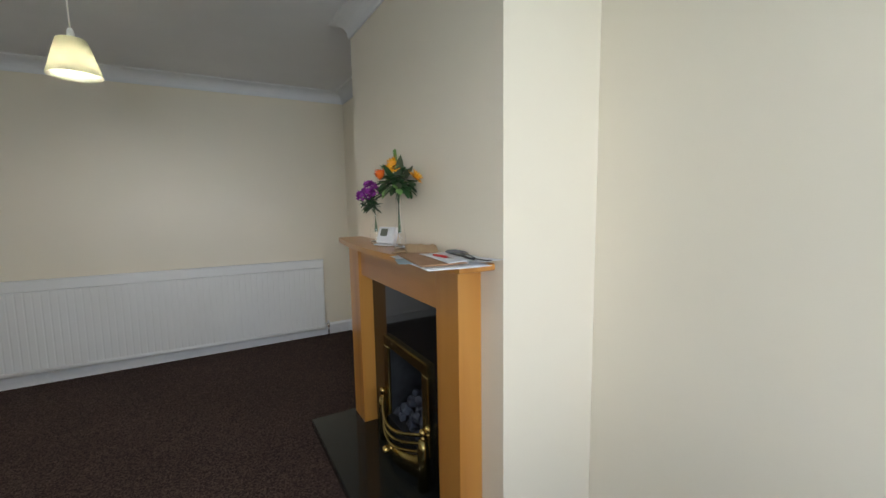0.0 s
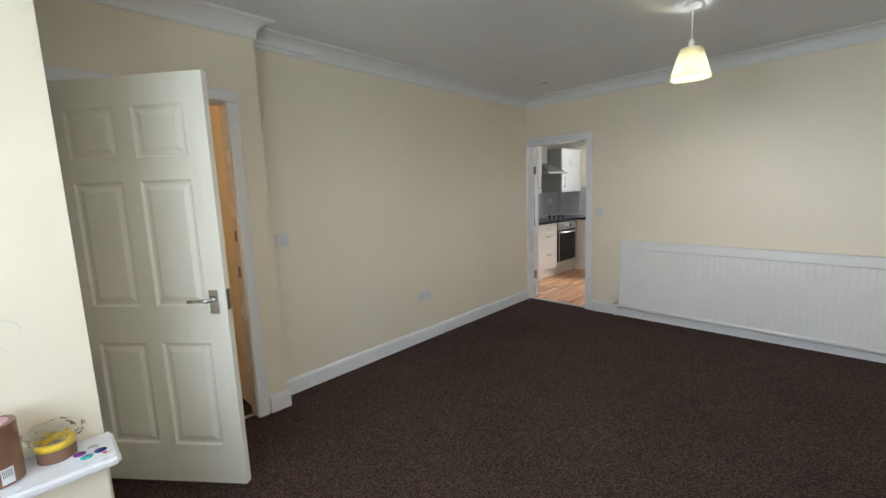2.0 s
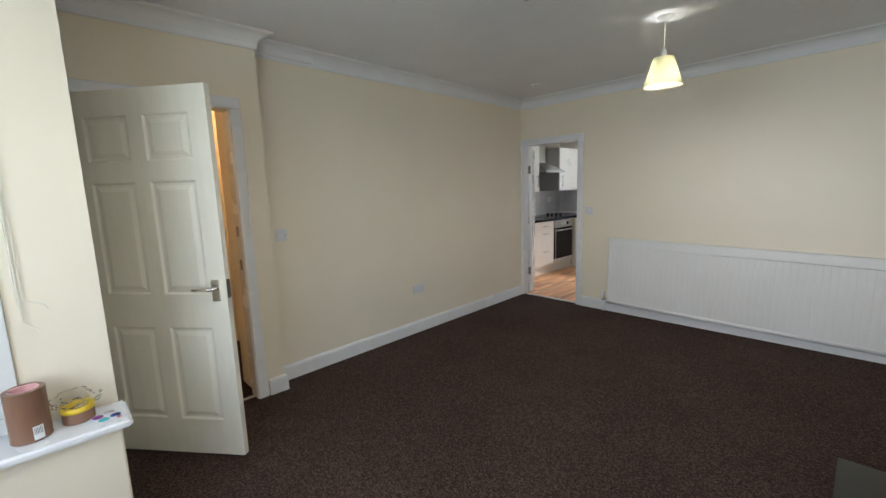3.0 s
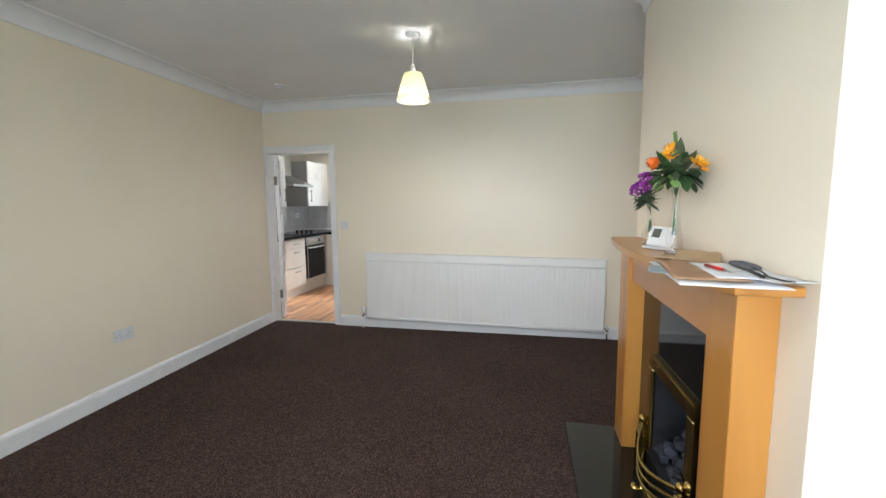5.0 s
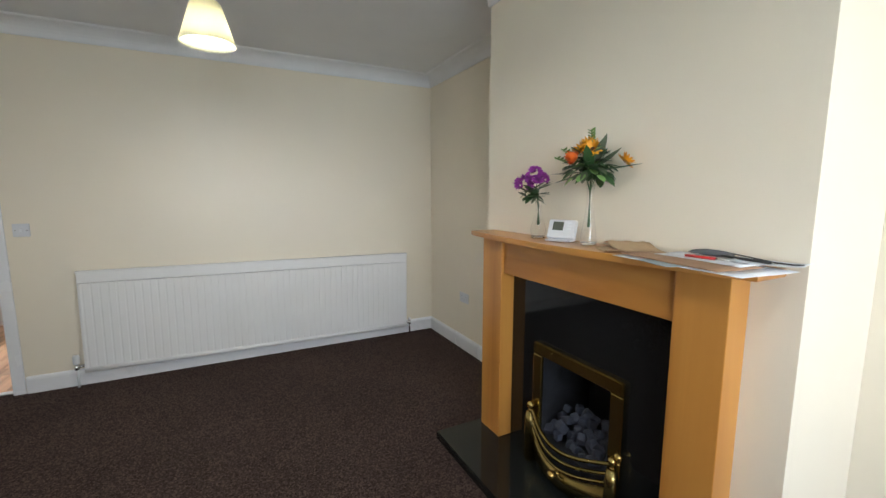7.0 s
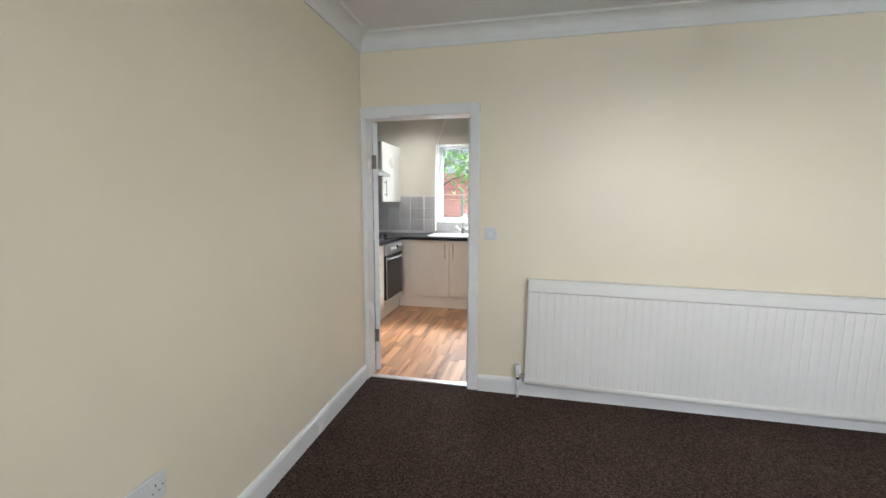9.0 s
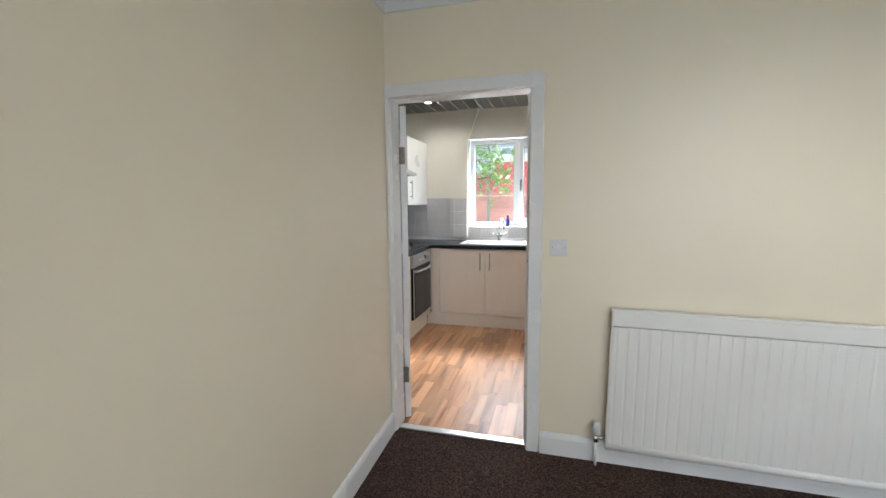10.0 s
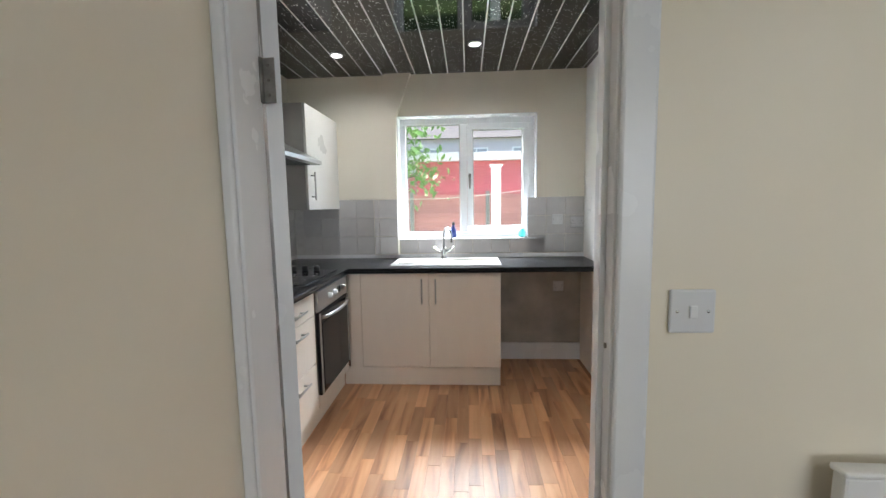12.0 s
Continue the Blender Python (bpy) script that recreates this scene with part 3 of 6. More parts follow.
# open six-panel doors
def six_panel_leaf(width, height, thick=0.036):
    """Door leaf along local x from the hinge, faces to local +-y, with moulded panels on both faces."""
    bm = bmesh.new()
    st, mid = 0.105, 0.088
    pw = (width - 2 * st - mid) / 2
    rows = [(0.205, 0.735), (0.92, 1.515), (1.62, 1.85)]
    k = height / 1.98
    rows = [(a * k, b * k) for a, b in rows]
    xs = [0, st, st + pw, st + pw + mid, width - st, width]
    zs = [0] + [v for r in rows for v in r] + [height]
    h = thick / 2
    for i in range(len(xs) - 1):
        for j in range(len(zs) - 1):
            x0, x1, z0, z1 = xs[i], xs[i + 1], zs[j], zs[j + 1]
            panel = i in (1, 3) and j in (1, 3, 5)
            for s in (-1, 1):
                def v(x, y, z):
                    return bm.verts.new((x, s * y, z))
                steps = [(0, h)] if not panel else [(0, h), (0.010, h - 0.009), (0.022, h - 0.009), (0.045, h - 0.002)]
                loops = [[v(x0 + d, y, z0 + d), v(x1 - d, y, z0 + d), v(x1 - d, y, z1 - d), v(x0 + d, y, z1 - d)] for d, y in steps]
                for a, b in zip(loops, loops[1:]):
                    for q in range(4):
                        bm.faces.new((a[q], a[(q + 1) % 4], b[(q + 1) % 4], b[q]))
                bm.faces.new(loops[-1])
    for x in (0, width):
        bm.faces.new([bm.verts.new((x, y, z)) for y, z in ((-h, 0), (h, 0), (h, height), (-h, height))])
    for z in (0, height):
        bm.faces.new([bm.verts.new((x, y, z)) for x, y in ((0, -h), (width, -h), (width, h), (0, h))])
    bmesh.ops.remove_doubles(bm, verts=bm.verts, dist=0.0004)
    return bm


def placed(bm, m):
    bmesh.ops.transform(bm, matrix=m, verts=bm.verts)
    return bm


LEAF_W = 0.805
hall_leaf_pose = pose(-2.742, 0.283, 0.012, 0, 0, math.degrees(math.atan2(0.466, 0.582)))
hd = thing("hall_door", hall_leaf_pose, "white six-panel door standing open into the room", "door")
part("leaf", placed(six_panel_leaf(LEAF_W, 1.982), hall_leaf_pose), DOOR_PAINT, hd)
for s in (-1, 1):
    def H(bm):
        return placed(bm, hall_leaf_pose)
    plate = part("backplate", H(box(bmesh.new(), LEAF_W - 0.080, LEAF_W - 0.036, min(s * 0.018, s * 0.026), max(s * 0.018, s * 0.026), 0.885, 1.0, 0.002)), CHROME, hd, "chrome backplate")
    bm = bmesh.new()
    tube(bm, [(LEAF_W - 0.058, s * 0.026, 0.955), (LEAF_W - 0.058, s * 0.062, 0.955)], 0.010, 12)
    tube(bm, [(LEAF_W - 0.052, s * 0.060, 0.955), (LEAF_W - 0.09, s * 0.061, 0.955), (LEAF_W - 0.165, s * 0.058, 0.951)], [0.010, 0.0095, 0.0085], 12)
    part("lever", H(bm), CHROME, plate, "chrome lever handle")
part("latch_plate", H(box(bmesh.new(), LEAF_W - 0.001, LEAF_W + 0.002, -0.013, 0.013, 0.90, 1.0, 0.001)), DARK_METAL, hd, "steel latch plate")

kitchen_leaf_pose = pose(-2.926, 4.782, 0.012, 0, 0, 120.5)
kd = thing("kitchen_door", kitchen_leaf_pose, "white six-panel door folded back into the kitchen", "door")
part("leaf", placed(six_panel_leaf(0.69, 1.925), kitchen_leaf_pose @ Matrix.Translation((0.004, 0, 0))), GLOSS, kd)
for z in (1.650, 0.305):
    hinge(kf, DX0 + 0.003, 4.762, z)


# ---- radiator ----
def build_radiator():
    x0, x1, zl, zr = -1.775, 0.715, 0.845, 0.812
    y0, y1 = 4.576, 4.604
    tilt = math.atan2(zr - zl, x1 - x0)
    m = Matrix.Translation((x0, 0, zl - 0.745)) @ Matrix.Rotation(-tilt, 4, "Y")
    w, h = (x1 - x0), 0.745
    t = thing("radiator", (0.5 * (x0 + x1), FAR, 0.1), "long white panel radiator fixed under a cream wall", "radiator")
    bm = bmesh.new()
    pitch, n = 0.0495, int((w - 0.03) / 0.0495)
    prof = [(0.0, y0 + 0.004), (0.012, y0)]
    x = 0.014
    for i in range(n):
        prof += [(x + 0.004, y0), (x + 0.009, y0 + 0.002), (x + 0.015, y0 + 0.002), (x + 0.020, y0), (x + 0.045, y0)]
        x += pitch
    prof += [(w - 0.006, y0), (w, y0 + 0.004), (w, y1), (0, y1)]
    prism(bm, prof, 0.035, 0.655)
    part("ribbed_panel", placed(bm, m), RADIATOR, t)
    part("top_rail", placed(box(bmesh.new(), 0, w, y0 - 0.001, y1 + 0.002, 0.657, h - 0.012, 0.006), m), RADIATOR, t)
    part("top_edge", placed(box(bmesh.new(), -0.004, w + 0.004, y0 - 0.004, y1 + 0.006, h - 0.014, h, 0.005), m), RADIATOR, t)
    bm = bmesh.new()
    tube(bm, [(0.0, y0 + 0.012, 0.022), (w, y0 + 0.012, 0.022)], 0.022, 14)
    part("bottom_roll", placed(bm, m), RADIATOR, t)
    for bx in (0.25, w / 2, w - 0.25):
        part("bracket", placed(box(bmesh.new(), bx - 0.015, bx + 0.015, y1, FAR - 0.0005, 0.1, 0.64, 0.002), m), RADIATOR, t)
    for vx, big in ((x0 - 0.045, True), (x1 + 0.035, False)):
        zc = 0.155 if big else 0.115
        bm = bmesh.new()
        tube(bm, [(vx, 4.590, 0.0), (vx, 4.590, zc)], 0.0075, 12)
        pipe = part("supply_pipe", bm, GLOSS if big else CHROME, t, "white painted pipe" if big else "")
        bm = bmesh.new()
        lathe(bm, [(0, 0), (0.012, 0), (0.015, 0.006), (0.015, 0.024), (0.011, 0.03), (0.011, 0.042), (0, 0.042)], (vx, 4.590, zc - 0.025), 16)
        tube(bm, [(vx, 4.590, zc), (x0 + 0.002 if big else x1 - 0.002, 4.590, zc)], 0.010, 12)
        part("valve", bm, CHROME, t, "chrome radiator valve")
        if big:
            bm = lathe(bmesh.new(), [(0, 0), (0.017, 0), (0.020, 0.008), (0.020, 0.055), (0.016, 0.066), (0, 0.068)], (vx, 4.590, zc + 0.018), 18)
            part("valve_head", bm, PLASTIC, t, "white thermostatic valve head")
        else:
            bm = lathe(bmesh.new(), [(0, 0), (0.011, 0), (0.012, 0.02), (0, 0.024)], (vx, 4.590, zc + 0.018), 14)
            part("valve_cap", bm, PLASTIC, t)


build_radiator()


# ---- wall plates ----
def plate(name, centre, normal, w, h, label, category, kind="switch"):
    """A moulded plate on a wall; normal is one of +-x, -y."""
    ang = {"-y": 0, "+x": 90, "-x": -90}[normal]
    m = Matrix.Translation(centre) @ Matrix.Rotation(radians(ang), 4, "Z")
    t = thing(name, m, label, category)
    body = part("faceplate", placed(box(bmesh.new(), -w / 2, w / 2, -0.010, -0.0005, -h / 2, h / 2, 0.004), m), PLASTIC, t)
    if kind == "switch":
        part("rocker", placed(box(bmesh.new(), -0.008, 0.008, -0.0145, -0.010, -0.013, 0.013, 0.002), m), UPVC, t)
    elif kind == "socket":
        for sx in (-0.035, 0.035):
            bm = bmesh.new()
            for hx, hz, a, c in ((0, 0.010, 0.0035, 0.008), (-0.011, -0.012, 0.0065, 0.003), (0.011, -0.012, 0.0065, 0.003)):
                box(bm, sx + hx - a / 2, sx + hx + a / 2, -0.0112, -0.0102, hz - c / 2, hz + c / 2)
            part("pin_holes", placed(bm, m), BLACK, t)
            part("rocker", placed(box(bmesh.new(), sx * 0.45 - 0.006, sx * 0.45 + 0.006, -0.0135, -0.010, 0.018, 0.034, 0.0015), m), UPVC, t)
    for sx in (-0.03, 0.03) if w < 0.1 else (-0.06, 0.06):
        part("screw", lathe(bmesh.new(), [(0, 0), (0.0035, 0), (0.0028, 0.0014), (0, 0.0014)], m @ Vector((sx, -0.010, 0)), 8, turn=pose(0, 0, 0, 90, 0, ang)), CHROME, t)
    return t


plate("light_switch", (-2.030, FAR, 1.140), "-y", 0.088, 0.088, "white plastic light switch beside the kitchen door", "light switch")
plate("light_switch", (-2.866, 1.395, 1.137), "+x", 0.088, 0.088, "white plastic light switch beside the hall door", "light switch")
plate("double_socket", (-2.906, 2.76, 0.448), "+x", 0.147, 0.088, "white plastic double socket above the skirting", "socket", "socket")
plate("double_socket", (RIGHT, 3.96, 0.47), "-x", 0.147, 0.088, "white plastic double socket in the alcove", "socket", "socket")


# ---- ceiling lamps ----
def pendant(x, y, lit_low=2.065):
    t = thing("pendant_lamp", (x, y, CEIL), "lit ceiling pendant with a cream conical shade", "ceiling lamp", group="living room pendants")
    part("ceiling_rose", lathe(bmesh.new(), [(0, -0.001), (0.05, -0.001), (0.05, -0.008), (0.040, -0.020), (0.024, -0.027), (0.010, -0.032), (0, -0.032)], (x, y, CEIL)), PLASTIC, t)
    part("cord", tube(bmesh.new(), [(x, y, CEIL - 0.03), (x, y, 2.285)], 0.0035, 8), CORD, t)
    part("lamp_holder", lathe(bmesh.new(), [(0, 0.05), (0.010, 0.048), (0.016, 0.03), (0.018, 0.0), (0.018, -0.03), (0, -0.03)], (x, y, 2.25), 20), PLASTIC, t)
    bm = lathe(bmesh.new(), [(0.060, 2.245), (0.064, 2.240), (0.118, lit_low), (0.116, lit_low - 0.002), (0.061, 2.238), (0.058, 2.245), (0.060, 2.245)], (x, y, 0), 40)
    part("shade", bm, SHADE_MAT, t, "cream fabric shade glowing from inside")
    for a in range(3):
        c, s = math.cos(a * 2.094), math.sin(a * 2.094)
        part("shade_spoke", tube(bmesh.new(), [(x + 0.018 * c, y + 0.018 * s, 2.235), (x + 0.0585 * c, y + 0.0585 * s, 2.241)], 0.0015, 6), CHROME, t)
    part("bulb", lathe(bmesh.new(), [(0, -0.115), (0.02, -0.11), (0.033, -0.09), (0.036, -0.07), (0.033, -0.0605), (0, -0.0605)], (x, y, 2.222), 20), BULB, t)
    # added opaque cap, unseen inside the shade, dims the halo on the ceiling
    part("uplight_baffle", lathe(bmesh.new(), [(0, -0.06), (0.037, -0.06), (0.037, -0.045), (0.022, -0.02), (0.015, 0.0), (0, 0.0)], (x, y, 2.222), 20), PLASTIC, t, "white opaque cap added over the bulb to block upward light")
    return t


pendant(-0.815, 3.18)
pendant(-0.80, 1.02)

sm = thing("smoke_alarm", (-2.355, 4.03, CEIL), "small white round smoke alarm on the ceiling", "smoke alarm")
part("body", lathe(bmesh.new(), [(0, -0.001), (0.042, -0.001), (0.042, -0.010), (0.036, -0.016), (0.034, -0.028), (0.026, -0.034), (0, -0.034)], (-2.355, 4.03, CEIL), 28), PLASTIC, sm)
part("vent_ring", lathe(bmesh.new(), [(0.0345, -0.018), (0.037, -0.018), (0.037, -0.024), (0.0345, -0.024), (0.0345, -0.018)], (-2.355, 4.03, CEIL), 28), INK, sm)
sm2 = thing("ceiling_rose", (-1.2, 2.2, CEIL), "bare grey ceiling fitting", "ceiling fitting")
part("base", lathe(bmesh.new(), [(0, -0.001), (0.045, -0.001), (0.045, -0.012), (0.03, -0.02), (0.018, -0.03), (0, -0.03)], (-1.2, 2.2, CEIL), 24), PLASTIC, sm2)
part("terminal", box(bmesh.new(), -1.22, -1.175, 2.185, 2.21, CEIL - 0.042, CEIL - 0.029, 0.003), GREY_SIDE, sm2)


# ---- fireplace ----
def build_fireplace():
    YC, FX = 2.162, 0.470
    legs = ((1.535, 1.700), (2.640, 2.815))
    t = thing("fire_surround", (BREAST, YC, 0.045), "honey maple fire surround with a bowed mantel shelf", "fireplace surround")
    for y0, y1 in legs:
        part("leg", box(bmesh.new(), FX, BREAST - 0.0005, y0, y1, 0.046, 1.150, 0.0025), WOOD_Z, t)
    part("frieze", box(bmesh.new(), FX + 0.016, BREAST - 0.0005, legs[0][1] + 0.0004, legs[1][0] - 0.0004, 0.967, 1.150, 0.002), WOOD_Y, t)
    out = [(BREAST - 0.0005, 1.452), (BREAST - 0.0005, 2.872)]
    for i in range(25):
        u = i / 24
        y = 2.872 + (1.452 - 2.872) * u
        out.append((0.425 - 0.068 * math.sin(math.pi * u) ** 0.9, y))
    bm = prism(bmesh.new(), out, 1.151, 1.176)
    es = [e for e in bm.edges if abs(e.verts[0].co.z - e.verts[1].co.z) < 1e-5 and min(e.verts[0].co.x, e.verts[1].co.x) < 0.5]
    bmesh.ops.bevel(bm, geom=es, offset=0.006, segments=2, profile=0.5, affect="EDGES", clamp_overlap=True)
    part("mantel_shelf", bm, WOOD_Y, t)

    bp = thing("granite_back_panel", (BREAST, YC, 0.045), "polished black granite back panel behind the fire", "fireplace panel")
    gx0, gx1 = BREAST - 0.018, BREAST - 0.0006
    fy0, fy1, fz = 1.968, 2.382, 0.598
    part("slab", arch_slab(gx0, gx1, legs[0][1] + 0.001, fy0, fy1, legs[1][0] - 0.001, 0.046, fz, 0.966), GRANITE, bp)

    hb = bmesh.new()
    prism(hb, [(BREAST - 0.0005, 1.472), (BREAST - 0.0005, 2.852), (0.195, 2.852), (0.195, 1.472)], 0.001, 0.045)
    bmesh.ops.bevel(hb, geom=[e for e in hb.edges if e.verts[0].co.z > 0.04 and e.verts[1].co.z > 0.04], offset=0.004, segments=2, affect="EDGES")
    lone("hearth", hb, HEARTH_STONE, "polished black granite hearth slab on the carpet", "hearth")

    fr = thing("gas_fire", (gx0, YC, 0.046), "antique brass inset gas fire with ceramic coals", "gas fire")
    oy0, oy1, oz = 1.910, 2.440, 0.656
    for name, a in (("frame_side", (oy0, oy0 + 0.060, 0.20, oz)), ("frame_side", (oy1 - 0.060, oy1, 0.20, oz))):
        part(name, box(bmesh.new(), gx0 - 0.022, gx0 - 0.0005, a[0], a[1], a[2], a[3] - 0.060, 0.006), BRASS, fr)
    bm = prism(bmesh.new(), [(oy0, oz - 0.0605), (oy0, oz), (oy1, oz), (oy1, oz - 0.0605)], gx0 - 0.022, gx0 - 0.0005, "x")
    bmesh.ops.bevel(bm, geom=list(bm.edges), offset=0.006, segments=2, affect="EDGES")
    part("frame_top", bm, BRASS, fr)
    bm = bmesh.new()
    box(bm, gx1 + 0.30, gx1 + 0.31, fy0, fy1, 0.05, fz)
    box(bm, gx0 - 0.005, gx1 + 0.30, fy0 - 0.008, fy0 + 0.002, 0.05, fz)
    box(bm, gx0 - 0.005, gx1 + 0.30, fy1 - 0.002, fy1 + 0.008, 0.05, fz)
    box(bm, gx0 - 0.005, gx1 + 0.30, fy0, fy1, fz - 0.004, fz + 0.006)
    box(bm, gx0 - 0.03, gx1 + 0.30, fy0, fy1, 0.048, 0.20)
    part("firebox", bm, FIREBOX, fr, "sooty metal firebox")
    rnd = random.Random(4)
    shapes = []
    for k in range(5):
        cb = bmesh.new()
        bmesh.ops.create_cube(cb, size=1)
        bmesh.ops.bevel(cb, geom=list(cb.edges), offset=0.16, segments=1, affect="EDGES")
        for v in cb.verts:
            v.co += Vector((rnd.uniform(-1, 1), rnd.uniform(-1, 1), rnd.uniform(-1, 1))) * 0.07
        shapes.append(finish(cb, COAL))
        shapes[-1].name = "coal"
    for row in range(5):
        for c in range(7):
            y = fy0 + 0.045 + c * 0.055 + rnd.uniform(-0.012, 0.012)
            if row == 4 and c in (0, 1, 6):
                continue
            x = gx0 + 0.02 + row * 0.035 + rnd.uniform(-0.012, 0.012)
            z = 0.215 + row * 0.027 + rnd.uniform(-0.010, 0.014)
            s = rnd.uniform(0.040, 0.058)
            ob = new("coal", shapes[(row * 3 + c) % 5])
            ob.parent = fr
            ob.matrix_parent_inverse = world_of(fr).inverted()
            ob.matrix_basis = pose(x, y, z, rnd.uniform(0, 90), rnd.uniform(0, 90), rnd.uniform(0, 90)) @ Matrix.Diagonal((s, s * 0.9, s * 0.85, 1))
    # bowed fret in front of the coals
    fa, fb = oy0 + 0.02, oy1 - 0.02

    def bow(u, z, r):
        y = fa + (fb - fa) * u
        return (gx0 - 0.035 - 0.075 * math.sin(math.pi * u), y, z - 0.055 * math.sin(math.pi * u))
    for z, r in ((0.315, 0.009), (0.272, 0.008), (0.232, 0.007)):
        part("fret_bar", tube(bmesh.new(), [bow(i / 20, z, r) for i in range(21)], r, 8), BRASS, fr)
    bm = bmesh.new()
    lo, hi = [], []
    for i in range(21):
        u = i / 20
        x = gx0 - 0.028 - 0.07 * math.sin(math.pi * u)
        y = fa + (fb - fa) * u
        lo.append(bm.verts.new((x, y, 0.075)))
        hi.append(bm.verts.new((x, y, 0.205 - 0.05 * math.sin(math.pi * u))))
    for i in range(20):
        bm.faces.new((lo[i], lo[i + 1], hi[i + 1], hi[i])).smooth = True
    r = bmesh.ops.extrude_face_region(bm, geom=list(bm.faces))
    bmesh.ops.translate(bm, vec=(0.012, 0, 0), verts=[g for g in r["geom"] if isinstance(g, bmesh.types.BMVert)])
    part("fret_apron", bm, BRASS, fr)
    knob = [(0, 0), (0.010, 0), (0.013, 0.004), (0.013, 0.010), (0.009, 0.014), (0.016, 0.024), (0.019, 0.034), (0.016, 0.045), (0.008, 0.051), (0, 0.052)]
    for y in (fa - 0.004, fb + 0.004):
        bm = lathe(bmesh.new(), [(0, 0), (0.030, 0), (0.028, 0.20), (0.021, 0.25), (0, 0.25)], (gx0 - 0.04, y, 0.0465), 18)
        post = part("fret_post", bm, BRASS, fr)
        part("finial", lathe(bmesh.new(), knob, (gx0 - 0.04, y, 0.297), 18), BRIGHT_BRASS, post, "polished brass finial")
    part("finial", lathe(bmesh.new(), knob, (gx0 - 0.015, fa - 0.012, 0.31), 18), BRIGHT_BRASS, fr, "polished brass finial")
    part("control_knob", lathe(bmesh.new(), knob, (gx0 - 0.10, YC, 0.15), 16, turn=pose(0, 0, 0, 0, -90, 0)), BRIGHT_BRASS, fr, "polished brass knob")


build_fireplace()

# ---- kitchen shell ----
WX0, WX1, WZ0, WZ1 = -3.066, -1.886, 1.062, 2.114     # window opening
bm = bmesh.new()
box(bm, KLEFT - 0.2, WX0, KBACK, KBACK + 0.27, 0, 2.7)
box(bm, WX1, KRIGHT + 0.2, KBACK, KBACK + 0.27, 0, 2.7)
box(bm, WX0, WX1, KBACK, KBACK + 0.27, 0, WZ0)
box(bm, WX0, WX1, KBACK, KBACK + 0.27, WZ1, 2.7)
structure("wall_kitchen_window", bm, KITCHEN_CREAM, "cream kitchen wall with the window")
structure("wall_kitchen_left", B(KLEFT - 0.2, KLEFT, KN, KBACK, 0, 2.7), KITCHEN_CREAM, "cream kitchen side wall")
structure("wall_kitchen_right", B(KRIGHT, KRIGHT + 0.2, KN, KBACK, 0, 2.7), WHITE_UNIT, "white kitchen side wall")
structure("wall_kitchen_near", B(KLEFT - 0.2, -3.001, FAR + 0.02, KN, 0, 2.7), KITCHEN_CREAM, "cream kitchen wall beside the doorway")
# boxed pier whose upper part leans towards the window
bm = bmesh.new()
py = KBACK - 0.045
quad = [(-3.278, 0.94, -3.072), (-3.278, 2.09, -3.068), (-3.155, KCEIL, -2.935)]
rows = [[bm.verts.new((a, y, z)) for a, y in ((x0, KBACK), (x0, py), (x1, py), (x1, KBACK))] for x0, z, x1 in quad]
for a, b in zip(rows, rows[1:]):
    for i in range(3):
        bm.faces.new((a[i], a[i + 1], b[i + 1], b[i]))
structure("pier", bm, KITCHEN_CREAM, "cream boxed pier beside the kitchen window")

# sparkling panel ceiling with bright trims, one mesh
bm = bmesh.new()
step = 0.1375
x = KLEFT
while x < KRIGHT - 0.01:
    x1 = min(x + step, KRIGHT)
    box(bm, x + 0.004, x1 - 0.004, KN, KBACK, KCEIL, KCEIL + 0.03, mat=0)
    box(bm, x1 - 0.004, x1 + 0.004, KN, KBACK, KCEIL - 0.001, KCEIL + 0.03, mat=1)
    x += step
structure("ceiling_kitchen", bm, [SPARKLE, BRIGHT_TRIM], "black sparkle panel ceiling with chrome trims", "ceiling")
structure("ceiling_kitchen_top", B(KLEFT - 0.2, KRIGHT + 0.2, KN - 0.04, KBACK + 0.27, KCEIL + 0.04, KCEIL + 0.2), CEILING, "plain slab above the kitchen ceiling", "ceiling")
for x, y in ((-3.407, 6.85), (-2.413, 6.74), (-3.397, 5.55), (-2.434, 5.55)):
    t = thing("spotlight", (x, y, KCEIL), "round recessed ceiling spotlight with a white rim, lit", "spotlight", group="kitchen spotlights")
    part("rim", lathe(bmesh.new(), [(0.034, -0.001), (0.046, -0.001), (0.048, -0.005), (0.044, -0.009), (0.034, -0.007), (0.034, -0.001)], (x, y, KCEIL - 0.001), 28), PLASTIC, t)
    part("lamp_face", lathe(bmesh.new(), [(0, -0.005), (0.034, -0.005), (0.034, -0.003), (0, -0.003)], (x, y, KCEIL - 0.001), 24), SPOT, t)


# ---- kitchen window ----
def frame_bars(parent, name, x0, x1, z0, z1, y0, y1, bar, mat=UPVC):
    part(name, box(bmesh.new(), x0, x1, y0, y1, z0, z0 + bar, 0.004), mat, parent)
    part(name, box(bmesh.new(), x0, x1, y0, y1, z1 - bar, z1, 0.004), mat, parent)
    part(name, box(bmesh.new(), x0, x0 + bar, y0, y1, z0 + bar + 0.0005, z1 - bar - 0.0005, 0.004), mat, parent)
    part(name, box(bmesh.new(), x1 - bar, x1, y0, y1, z0 + bar + 0.0005, z1 - bar - 0.0005, 0.004), mat, parent)


